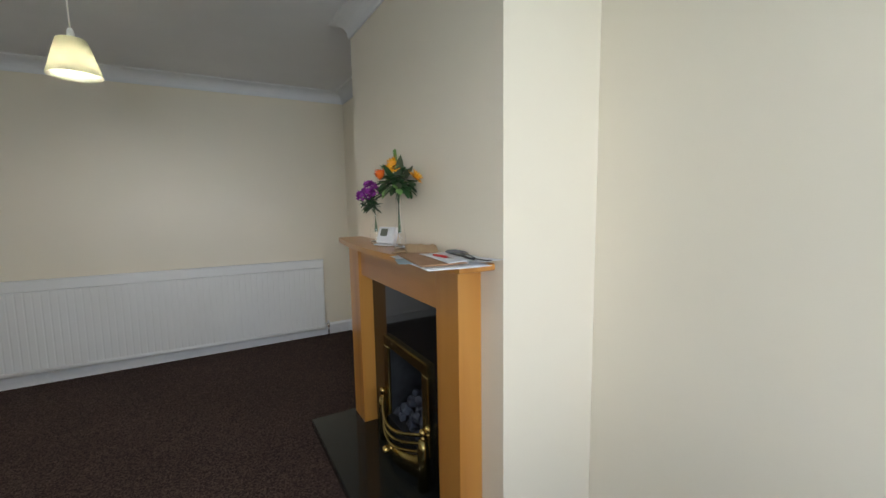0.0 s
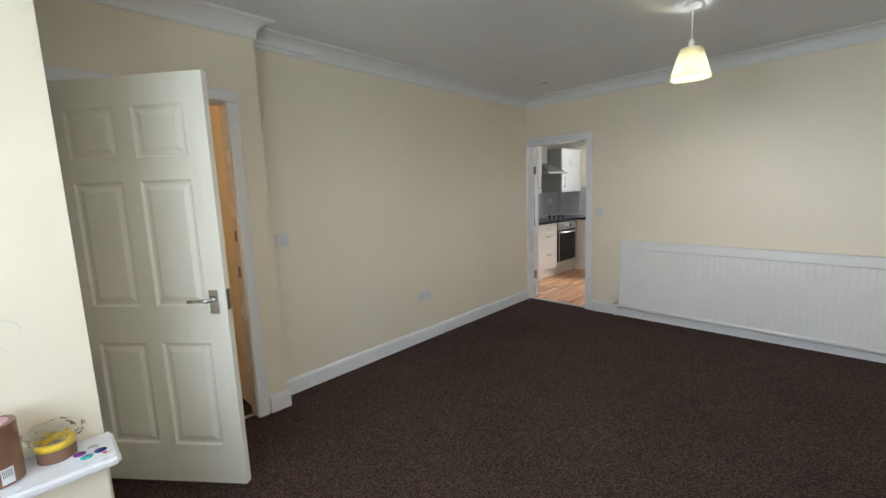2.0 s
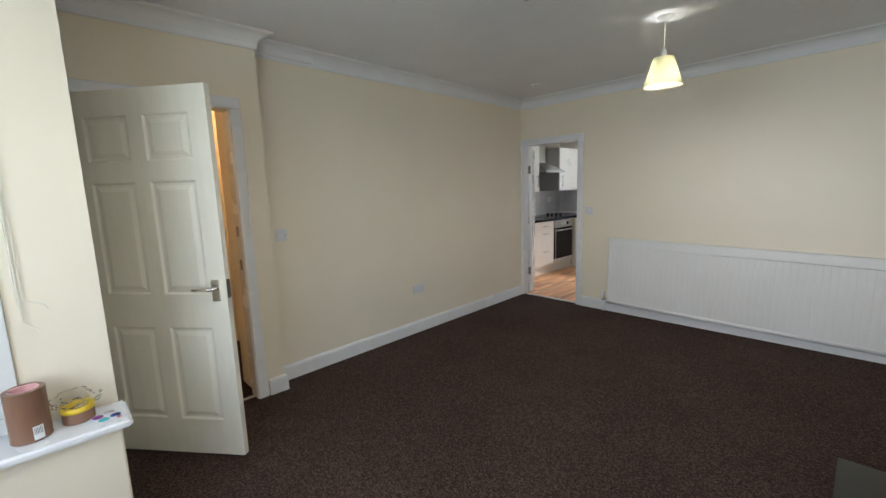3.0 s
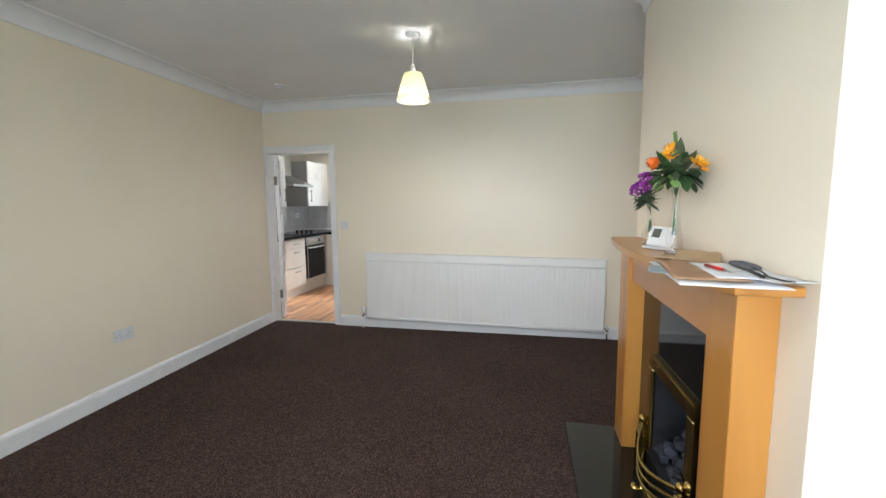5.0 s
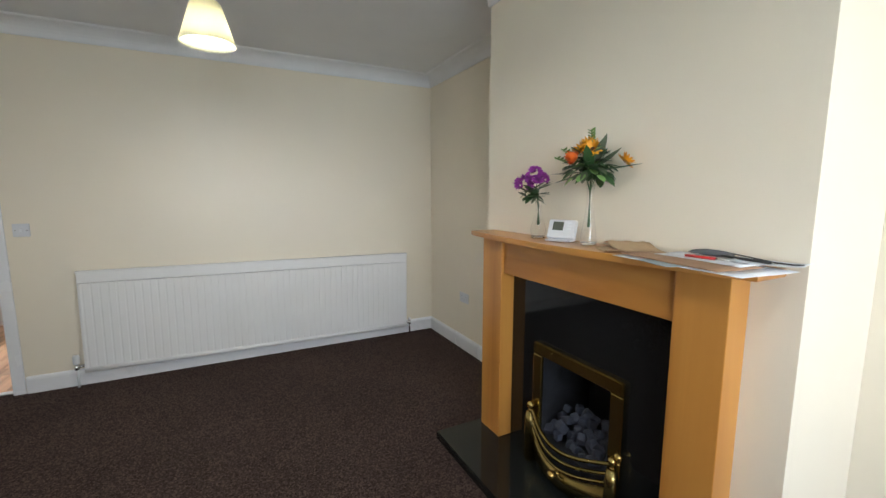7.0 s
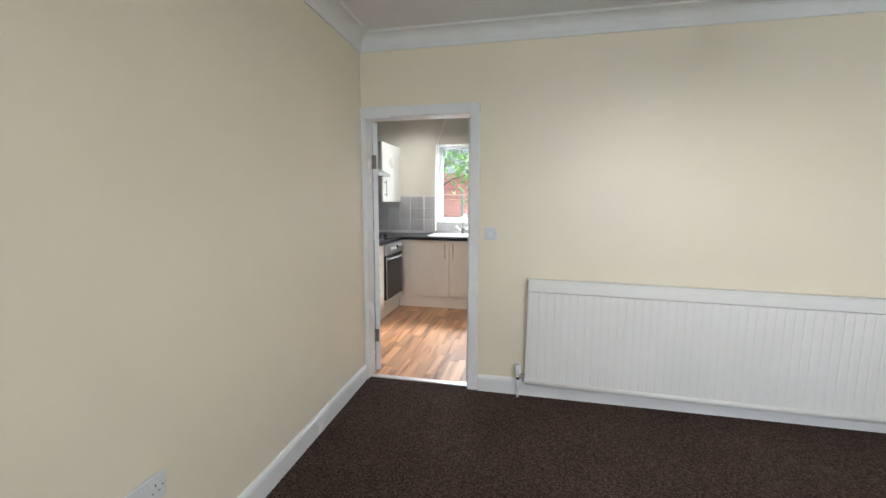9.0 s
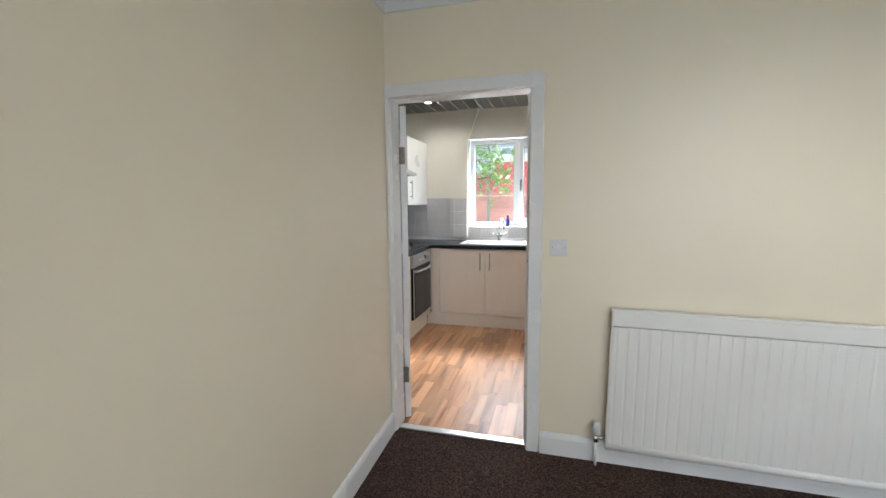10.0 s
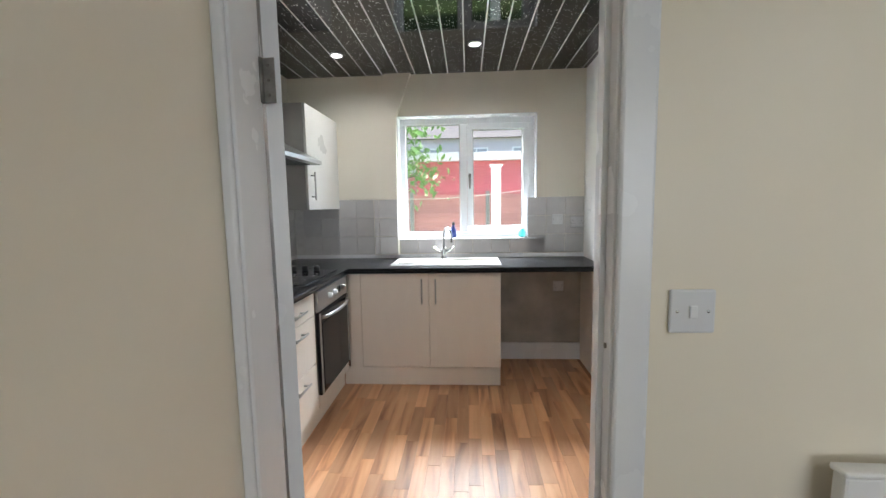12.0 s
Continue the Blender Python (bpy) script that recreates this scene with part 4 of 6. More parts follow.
kw = thing("window_1", ((WX0 + WX1) / 2, 7.50, WZ0), "white plastic kitchen window with an opening casement", "window", kind="structure")
fy0, fy1 = 7.47, 7.535
frame_bars(kw, "window_frame", WX0, WX1, WZ0, WZ1, fy0, fy1, 0.055)
part("mullion", box(bmesh.new(), -2.535, -2.475, fy0, fy1, WZ0 + 0.056, WZ1 - 0.056, 0.004), UPVC, kw)
frame_bars(kw, "sash", -2.474, WX1 - 0.056, WZ0 + 0.056, WZ1 - 0.056, fy0 - 0.014, fy1 - 0.01, 0.05)
for a, b, c, d, y in ((WX0 + 0.055, -2.536, WZ0 + 0.055, WZ1 - 0.055, 7.505), (-2.424, WX1 - 0.106, WZ0 + 0.106, WZ1 - 0.106, 7.495)):
    p = part("pane", B(a, b, y, y + 0.004, c, d), PANE, kw)
    p.visible_shadow = False
    bm = bmesh.new()
    for q in ((a, b, c, c + 0.008), (a, b, d - 0.008, d), (a, a + 0.008, c + 0.0085, d - 0.0085), (b - 0.008, b, c + 0.0085, d - 0.0085)):
        box(bm, q[0], q[1], y - 0.006, y - 0.001, q[2], q[3])
    part("gasket", bm, GREY_SIDE, kw)
hd_bm = bmesh.new()
box(hd_bm, -2.462, -2.440, fy0 - 0.026, fy0 - 0.0145, 1.55, 1.63, 0.003)
tube(hd_bm, [(-2.451, fy0 - 0.034, 1.60), (-2.451, fy0 - 0.036, 1.50)], 0.008, 8)
part("window_handle", hd_bm, DARK_METAL, kw, "dark metal casement handle")
part("window_sill", box(bmesh.new(), WX0 + 0.002, WX1 - 0.002, KBACK - 0.012, fy0 - 0.001, WZ0 - 0.002, WZ0 + 0.012, 0.004), UPVC, kw, "white plastic window board")
bm = bmesh.new()
box(bm, WX0 + 0.0005, WX0 + 0.006, KBACK - 0.004, fy0 - 0.001, WZ0 + 0.013, WZ1 - 0.007)
box(bm, WX1 - 0.006, WX1 - 0.0005, KBACK - 0.004, fy0 - 0.001, WZ0 + 0.013, WZ1 - 0.007)
box(bm, WX0 + 0.0005, WX1 - 0.0005, KBACK - 0.004, fy0 - 0.001, WZ1 - 0.006, WZ1 - 0.0005)
part("reveal_lining", bm, GLOSS, kw, "white painted reveal")
bm = lathe(bmesh.new(), [(0, 0), (0.028, 0), (0.030, 0.01), (0.028, 0.045), (0.018, 0.055), (0.018, 0.07), (0, 0.07)], (-2.0, 7.42, WZ0 + 0.012), 18)
lone("small_jar", bm, TEAL, "small teal jar on the kitchen window board", "jar")
bt = thing("washing_up_bottle", (-2.60, 7.42, WZ0 + 0.012), "dark blue bottle standing on the window board", "bottle")
part("bottle", lathe(bmesh.new(), [(0, 0), (0.024, 0), (0.026, 0.01), (0.026, 0.07), (0.012, 0.095), (0.012, 0.11), (0, 0.11)], (-2.60, 7.42, WZ0 + 0.012), 18), NAVY, bt)
part("cap", lathe(bmesh.new(), [(0, 0), (0.014, 0), (0.012, 0.025), (0, 0.027)], (-2.60, 7.42, WZ0 + 0.1225), 14), BLACK, bt)

# ---- kitchen units ----
FY = 6.770    # fronts of the sink run
FXL = -3.385  # fronts of the cooker run


def bar_handle(parent, p0, p1, out):
    bm = bmesh.new()
    p0, p1, out = Vector(p0), Vector(p1), Vector(out)
    d = (p1 - p0).normalized()
    tube(bm, [p0 + out, p1 + out], 0.006, 10)
    for q in (p0 + d * 0.025, p1 - d * 0.025):
        tube(bm, [q, q + out], 0.005, 8)
    return part("handle", bm, STEEL, parent, "brushed steel bar handle")


base = thing("sink_base_cabinet", (-2.80, 7.05, 0), "cream two-door base cabinet under the sink", "kitchen cabinet")
part("body", B(-3.38, -2.238, FY + 0.02, KBACK - 0.03, 0.14, 0.865), CREAM_UNIT, base)
for x0, x1, hx in ((-3.275, -2.7665, -2.816), (-2.7635, -2.238, -2.714)):
    d = part("door", box(bmesh.new(), x0, x1, FY, FY + 0.018, 0.152, 0.862, 0.002), CREAM_UNIT, base)
    bar_handle(d, (hx, FY, 0.640), (hx, FY, 0.825), (0, -0.03, 0))
part("corner_post", box(bmesh.new(), -3.3645, -3.278, FY + 0.004, FY + 0.02, 0.14, 0.865, 0.002), CREAM_UNIT, base)
part("plinth", box(bmesh.new(), -3.425, -2.240, FY + 0.02, FY + 0.036, 0.001, 0.138, 0.001), CREAM_UNIT, base)

# oven housing and oven
oy0, oy1 = 6.145, 6.735
ov = thing("oven_cabinet", (-3.68, 6.45, 0), "cream oven housing unit", "kitchen cabinet")
part("side_panel", B(KLEFT + 0.02, FXL - 0.02, oy0 - 0.006, oy0 + 0.012, 0.14, 0.865), CREAM_UNIT, ov)
part("side_panel", B(KLEFT + 0.02, FXL - 0.02, oy1 - 0.012, oy1 + 0.006, 0.14, 0.865), CREAM_UNIT, ov)
part("filler_rail", box(bmesh.new(), FXL - 0.018, FXL - 0.001, oy0, oy1 + 0.03, 0.14, 0.212, 0.001), CREAM_UNIT, ov)
part("corner_post", box(bmesh.new(), FXL - 0.018, FXL - 0.001, oy1 + 0.008, oy1 + 0.034, 0.214, 0.865, 0.001), CREAM_UNIT, ov)
part("plinth", box(bmesh.new(), FXL - 0.06, FXL - 0.045, 5.42, FY + 0.019, 0.001, 0.138, 0.001), CREAM_UNIT, ov)
oven = thing("oven", (FXL, (oy0 + oy1) / 2, 0.215), "stainless steel built-in oven with a black glass door", "oven")
part("carcass", B(KLEFT + 0.06, FXL - 0.002, oy0 + 0.013, oy1 - 0.013, 0.214, 0.852), DARK_METAL, oven)
pan = part("control_panel", box(bmesh.new(), FXL - 0.001, FXL + 0.018, oy0 + 0.002, oy1 - 0.002, 0.735, 0.858, 0.003), STEEL, oven)
for ky in (oy0 + 0.20, oy0 + 0.30, oy1 - 0.12):
    part("knob", lathe(bmesh.new(), [(0, 0), (0.021, 0), (0.019, 0.004), (0.017, 0.022), (0, 0.024)], (FXL + 0.018, ky, 0.797), 20, turn=pose(0, 0, 0, 0, 90, 0)), PLASTIC if ky < oy1 - 0.2 else STEEL, pan)
part("clock", B(FXL + 0.0182, FXL + 0.0195, oy0 + 0.355, oy0 + 0.43, 0.775, 0.82), BLACK_GLASS, pan)
dr = part("door", box(bmesh.new(), FXL - 0.001, FXL + 0.020, oy0 + 0.002, oy1 - 0.002, 0.218, 0.728, 0.003), OVEN_GLASS, oven)
part("door_glass", box(bmesh.new(), FXL + 0.0205, FXL + 0.024, oy0 + 0.045, oy1 - 0.045, 0.245, 0.655, 0.001), OVEN_GLASS, dr, "black glass")
for ya, yb in ((oy0 + 0.003, oy0 + 0.030), (oy1 - 0.030, oy1 - 0.003)):
    part("side_trim", box(bmesh.new(), FXL + 0.0203, FXL + 0.0225, ya, yb, 0.222, 0.724, 0.001), STEEL, dr, "steel side trim")
bm = bmesh.new()
hp = [(FXL + 0.021 + 0.045 * math.sin(math.pi * min(1, max(0, (i / 16)))) ** 0.5, oy0 + 0.04 + (oy1 - oy0 - 0.08) * i / 16, 0.695) for i in range(17)]
tube(bm, hp, 0.011, 10)
part("handle", bm, STEEL, dr, "curved steel towel-rail handle")

dw = thing("drawer_cabinet", (-3.68, 5.78, 0), "cream cabinet with a stack of drawers", "kitchen cabinet")
dy0, dy1 = 5.43, oy0 - 0.008
part("body", B(KLEFT + 0.02, FXL - 0.02, dy0, dy1, 0.14, 0.865), CREAM_UNIT, dw)
for z0, z1 in ((0.145, 0.432), (0.436, 0.722), (0.726, 0.862)):
    f = part("drawer", box(bmesh.new(), FXL - 0.019, FXL - 0.001, dy0 + 0.002, dy1 - 0.002, z0, z1, 0.002), CREAM_UNIT, dw)
    bar_handle(f, (FXL - 0.001, dy1 - 0.34, z1 - 0.055 if z1 < 0.8 else 0.79), (FXL - 0.001, dy1 - 0.18, z1 - 0.055 if z1 < 0.8 else 0.79), (0.03, 0, 0))

# worktops
out = [(KLEFT + 0.002, 5.40), (-3.365, 5.40), (-3.365, 6.748), (KRIGHT - 0.002, 6.748), (KRIGHT - 0.002, KBACK - 0.002), (KLEFT + 0.002, KBACK - 0.002)]
bm = prism(bmesh.new(), out, 0.868, 0.906)
bmesh.ops.bevel(bm, geom=[e for e in bm.edges if abs(e.verts[0].co.z - e.verts[1].co.z) < 1e-4 and all(v.co.y < 6.76 and v.co.x > -3.4 for v in e.verts)], offset=0.010, segments=3, affect="EDGES")
wt = lone("worktop", bm, WORKTOP, "black laminate L-shaped kitchen worktop", "worktop")
hob = thing("ceramic_hob", (-3.68, 6.42, 0.906), "black ceramic hob set into the worktop", "hob")
part("glass_top", box(bmesh.new(), -3.92, -3.42, 6.10, 6.68, 0.9065, 0.912, 0.002), BLACK_GLASS, hob)
for i in range(4):
    part("control_knob", lathe(bmesh.new(), [(0, 0), (0.022, 0), (0.021, 0.030), (0.018, 0.036), (0, 0.036)], (-3.80 + i * 0.085, 6.62, 0.912), 18), BLACK, hob)
for rx, ry, rr in ((-3.80, 6.23, 0.09), (-3.55, 6.23, 0.075), (-3.80, 6.44, 0.07), (-3.56, 6.45, 0.08)):
    part("ring_mark", lathe(bmesh.new(), [(rr - 0.003, 0), (rr, 0), (rr, 0.0006), (rr - 0.003, 0.0006), (rr - 0.003, 0)], (rx, ry, 0.9122), 32), GREY_SIDE, hob)

# sink with drainer, bowl and tap
sk = thing("kitchen_sink", (-2.6, 7.05, 0.906), "stainless steel sink with drainer and round-ended bowl", "sink")
sx0, sx1, sy0, sy1, bx0, bx1 = -3.065, -2.225, 6.83, 7.28, -2.635, -2.295


def bowl_outline(grow):
    """Round-ended outline of the bowl."""
    cx, cy, a, b = (bx0 + bx1) / 2, (sy0 + sy1) / 2 - 0.025, (bx1 - bx0) / 2 + grow, 0.155 + grow
    turns = [2 * math.pi * k / 36 for k in range(36)]
    return [(cx + a * math.copysign(abs(math.cos(t)) ** 0.7, math.cos(t)), cy + b * math.copysign(abs(math.sin(t)) ** 0.7, math.sin(t))) for t in turns]


bm = bmesh.new()
edges = []
for ring in ([(sx0, sy0), (sx1, sy0), (sx1, sy1), (sx0, sy1)], bowl_outline(0.0)):
    vs = [bm.verts.new((x, y, 0.914)) for x, y in ring]
    edges += [bm.edges.new((vs[k], vs[(k + 1) % len(vs)])) for k in range(len(vs))]
bmesh.ops.triangle_fill(bm, use_beauty=True, edges=edges)
top_faces = bmesh.ops.extrude_face_region(bm, geom=list(bm.faces))
bmesh.ops.translate(bm, vec=(0, 0, -0.0072), verts=[g for g in top_faces["geom"] if isinstance(g, bmesh.types.BMVert)])
part("rim", bm, STEEL, sk)
# no recess here: the bowl's inner shade is this thin plate's dark colour
part("bowl_shade_plate", prism(bmesh.new(), bowl_outline(-0.0005), 0.9068, 0.9080), DARK_METAL, sk, "flat dark steel plate with the bowl's shade in its colour")
for i in range(8):
    part("drainer_rib", box(bmesh.new(), sx0 + 0.05, bx0 - 0.05, sy0 + 0.06 + i * 0.042, sy0 + 0.068 + i * 0.042, 0.914, 0.9175, 0.001), STEEL, sk)
tp = thing("mixer_tap", (-2.676, 7.23, 0.914), "chrome swan-neck mixer tap behind the sink", "tap")
part("body", lathe(bmesh.new(), [(0, 0), (0.026, 0), (0.026, 0.01), (0.020, 0.018), (0.019, 0.08), (0.014, 0.095), (0, 0.095)], (-2.676, 7.23, 0.914), 20), CHROME, tp)
bm = tube(bmesh.new(), [(-2.676, 7.23, 1.0)] + [(-2.676 + 0.035 * (1 - math.cos(a)), 7.23 - 0.075 * (1 - math.cos(a)), 1.10 + 0.075 * math.sin(a)) for a in (math.pi * i / 12 for i in range(13))] + [(-2.606, 7.08, 1.06)], 0.010, 12)
part("spout", bm, CHROME, tp)
for s in (-1, 1):
    part("lever", tube(bmesh.new(), [(-2.676 + s * 0.018, 7.23, 0.975), (-2.676 + s * 0.055, 7.23, 0.985), (-2.676 + s * 0.085, 7.22, 1.015)], [0.011, 0.008, 0.007], 10), CHROME, tp)

# open space under the worktop
structure("baseboard_kitchen", B(-2.236, KRIGHT, KBACK - 0.02, KBACK - 0.0005, 0, 0.15), GLOSS, "white skirting under the worktop", "skirting")
structure("bare_plaster", B(-2.236, KRIGHT - 0.001, KBACK - 0.006, KBACK - 0.0006, 0.151, 0.866), PLASTER, "patchy bare plaster under the worktop", "wall")
structure("end_panel", B(KRIGHT - 0.02, KRIGHT - 0.001, 6.80, KBACK - 0.007, 0.0, 0.866), CREAM_UNIT, "cream end panel under the worktop", "panel")
plate("double_socket", (-1.70, KBACK - 0.006, 0.65), "-y", 0.088, 0.088, "white socket plate under the worktop", "socket", "socket")
plate("fused_spur", (-1.715, KBACK - 0.008, 1.225), "-y", 0.088, 0.088, "white switch plate on the splashback tiles", "light switch")
plate("double_socket", (-1.552, KBACK - 0.008, 1.20), "-y", 0.11, 0.088, "white socket on the splashback tiles", "socket", "socket")
plate("double_socket", (KLEFT + 0.009, 6.95, 1.18), "+x", 0.147, 0.088, "white double socket above the hob", "socket", "socket")

# wall cabinet and cooker hood
wc = thing("wall_cabinet", (-3.79, 7.0, 1.342), "white wall cabinet with a grey side beside the hood", "kitchen cabinet")
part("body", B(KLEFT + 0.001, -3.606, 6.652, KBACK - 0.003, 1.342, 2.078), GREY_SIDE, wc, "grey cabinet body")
d = part("door", box(bmesh.new(), -3.604, -3.586, 6.652, KBACK - 0.006, 1.344, 2.078, 0.002), WHITE_UNIT, wc)
bar_handle(d, (-3.586, 6.71, 1.41), (-3.586, 6.71, 1.61), (0.03, 0, 0))
hood = thing("cooker_hood", (-3.8, 6.35, 1.652), "stainless steel chimney cooker hood", "cooker hood")
bm = bmesh.new()
lo = [(KLEFT + 0.001, 6.055), (-3.48, 6.055), (-3.48, 6.643), (KLEFT + 0.001, 6.643)]
hi = [(KLEFT + 0.001, 6.225), (-3.76, 6.225), (-3.76, 6.475), (KLEFT + 0.001, 6.475)]
ra = [[bm.verts.new((x, y, z)) for x, y in pts] for pts, z in ((lo, 1.652), (lo, 1.676), (hi, 1.83))]
for a, b in zip(ra, ra[1:]):
    for i in range(4):
        bm.faces.new((a[i], a[(i + 1) % 4], b[(i + 1) % 4], b[i]))
bm.faces.new(ra[0])
bm.faces.new(ra[-1])
part("canopy", bm, STEEL, hood)
part("chimney", box(bmesh.new(), KLEFT + 0.001, -3.76, 6.225, 6.475, 1.8305, KCEIL - 0.001, 0.003), STEEL, hood)
bm = bmesh.new()
for i in range(9):
    box(bm, -3.93, -3.54, 6.105 + i * 0.055, 6.14 + i * 0.055, 1.646, 1.6515)
part("grille", bm, BLACK, hood)
wc2 = thing("wall_cabinet", (-3.82, 5.75, 1.37), "white wall cabinet on the near side of the hood", "kitchen cabinet")
part("body", B(KLEFT + 0.001, -3.606, 5.42, 6.01, 1.342, 2.078), WHITE_UNIT, wc2)
d = part("door", box(bmesh.new(), -3.604, -3.586, 5.42, 6.01, 1.344, 2.078, 0.002), WHITE_UNIT, wc2)
bar_handle(d, (-3.586, 5.95, 1.41), (-3.586, 5.95, 1.61), (0.03, 0, 0))


# ---- hall ----
structure("wall_hall_far", B(-4.3, -4.1, -0.02, 1.75, 0, 2.6), HALL_WALL, "warm lit hall wall")
structure("wall_hall_end", B(-4.1, -3.101, 1.55, 1.75, 0, 2.6), HALL_WALL, "warm lit hall end wall")
structure("wall_hall_back", B(-4.1, -2.84, -0.02, 0.10, 0, 2.6), HALL_WALL, "plain hall wall")
structure("wall_hall_inner", B(-2.95, -2.835, 0.101, HY0 - 0.031, 0, 2.6), HALL_WALL, "plain hall wall")
structure("floor_hall_end", B(-4.1, -2.852, 1.261, 1.6, -0.12, -0.002), CARPET, "dark brown carpet in the hall", "floor")
structure("ceiling_hall", B(-4.3, -2.84, -0.02, 1.75, 2.42, 2.5), CEILING, "white hall ceiling", "ceiling")
structure("baseboard_hall", B(-4.099, -3.102, 1.53, 1.549, 0, 0.14), GLOSS, "white skirting in the hall", "skirting")
hl = thing("hall_lamp", (-3.62, 1.22, 2.42), "round flush ceiling lamp glowing warm in the hall", "ceiling lamp")
part("base", lathe(bmesh.new(), [(0, -0.001), (0.15, -0.001), (0.15, -0.02), (0, -0.02)], (-3.62, 1.22, 2.42), 32), PLASTIC, hl)
part("diffuser", lathe(bmesh.new(), [(0.14, -0.0205), (0.135, -0.06), (0.09, -0.085), (0, -0.095)], (-3.62, 1.22, 2.42), 32), HALL_GLOW, hl, "glowing warm glass diffuser")

# ---- things on the mantel shelf ----
TOP = 1.1765


def vase(place, h, r_base, r_mid, r_neck, label):
    t = thing("glass_vase", place, label, "vase")
    outer = [(0, 0), (r_base, 0), (r_base, 0.012), (r_mid, h * 0.25), (r_neck, h * 0.62), (r_neck * 0.95, h * 0.8), (r_neck * 1.2, h)]
    part("body", lathe(bmesh.new(), outer + [(r_neck * 1.2 - 0.002, h)], place, 28), CLEAR, t)
    part("base", lathe(bmesh.new(), [(0, 0.001), (r_base - 0.002, 0.001), (r_base - 0.003, 0.010), (0, 0.013)], place, 28), BASE_GLASS, t, "thick glass base")
    return t


def blade(bm, base, tip, width, sag=0.0, side=None, mat=0):
    """A pointed leaf from base to tip with a fold along the midrib."""
    base, tip = Vector(base), Vector(tip)
    d = tip - base
    s = (side or d.cross(Vector((0, 0, 1)))).normalized()
    up = s.cross(d).normalized()
    rows = []
    for i in range(6):
        u = i / 5
        c = base + d * u - Vector((0, 0, sag * u * u))
        w = width * math.sin(math.pi * (0.06 + 0.94 * u)) ** 0.8 * 0.5 if i < 5 else 0.0008
        rows.append([bm.verts.new(c - s * w), bm.verts.new(c - up * w * 0.25), bm.verts.new(c + s * w)])
    for a, b in zip(rows, rows[1:]):
        for k in range(2):
            f = bm.faces.new((a[k], a[k + 1], b[k + 1], b[k]))
            f.smooth, f.material_index = True, mat
    return bm


def petal_head(bm, c, normal, n, length, width, layers=1, cup=0.3):
    c, normal = Vector(c), Vector(normal).normalized()
    u = normal.orthogonal().normalized()
    v = normal.cross(u)
    for ly in range(layers):
        for i in range(n):
            a = 2 * math.pi * (i + 0.5 * ly) / n
            dirn = math.cos(a) * u + math.sin(a) * v
            k = 1 - 0.28 * ly
            blade(bm, c + dirn * 0.004, c + dirn * length * k + normal * length * (cup + 0.5 * ly), width * k, side=dirn.cross(normal))
    return bm


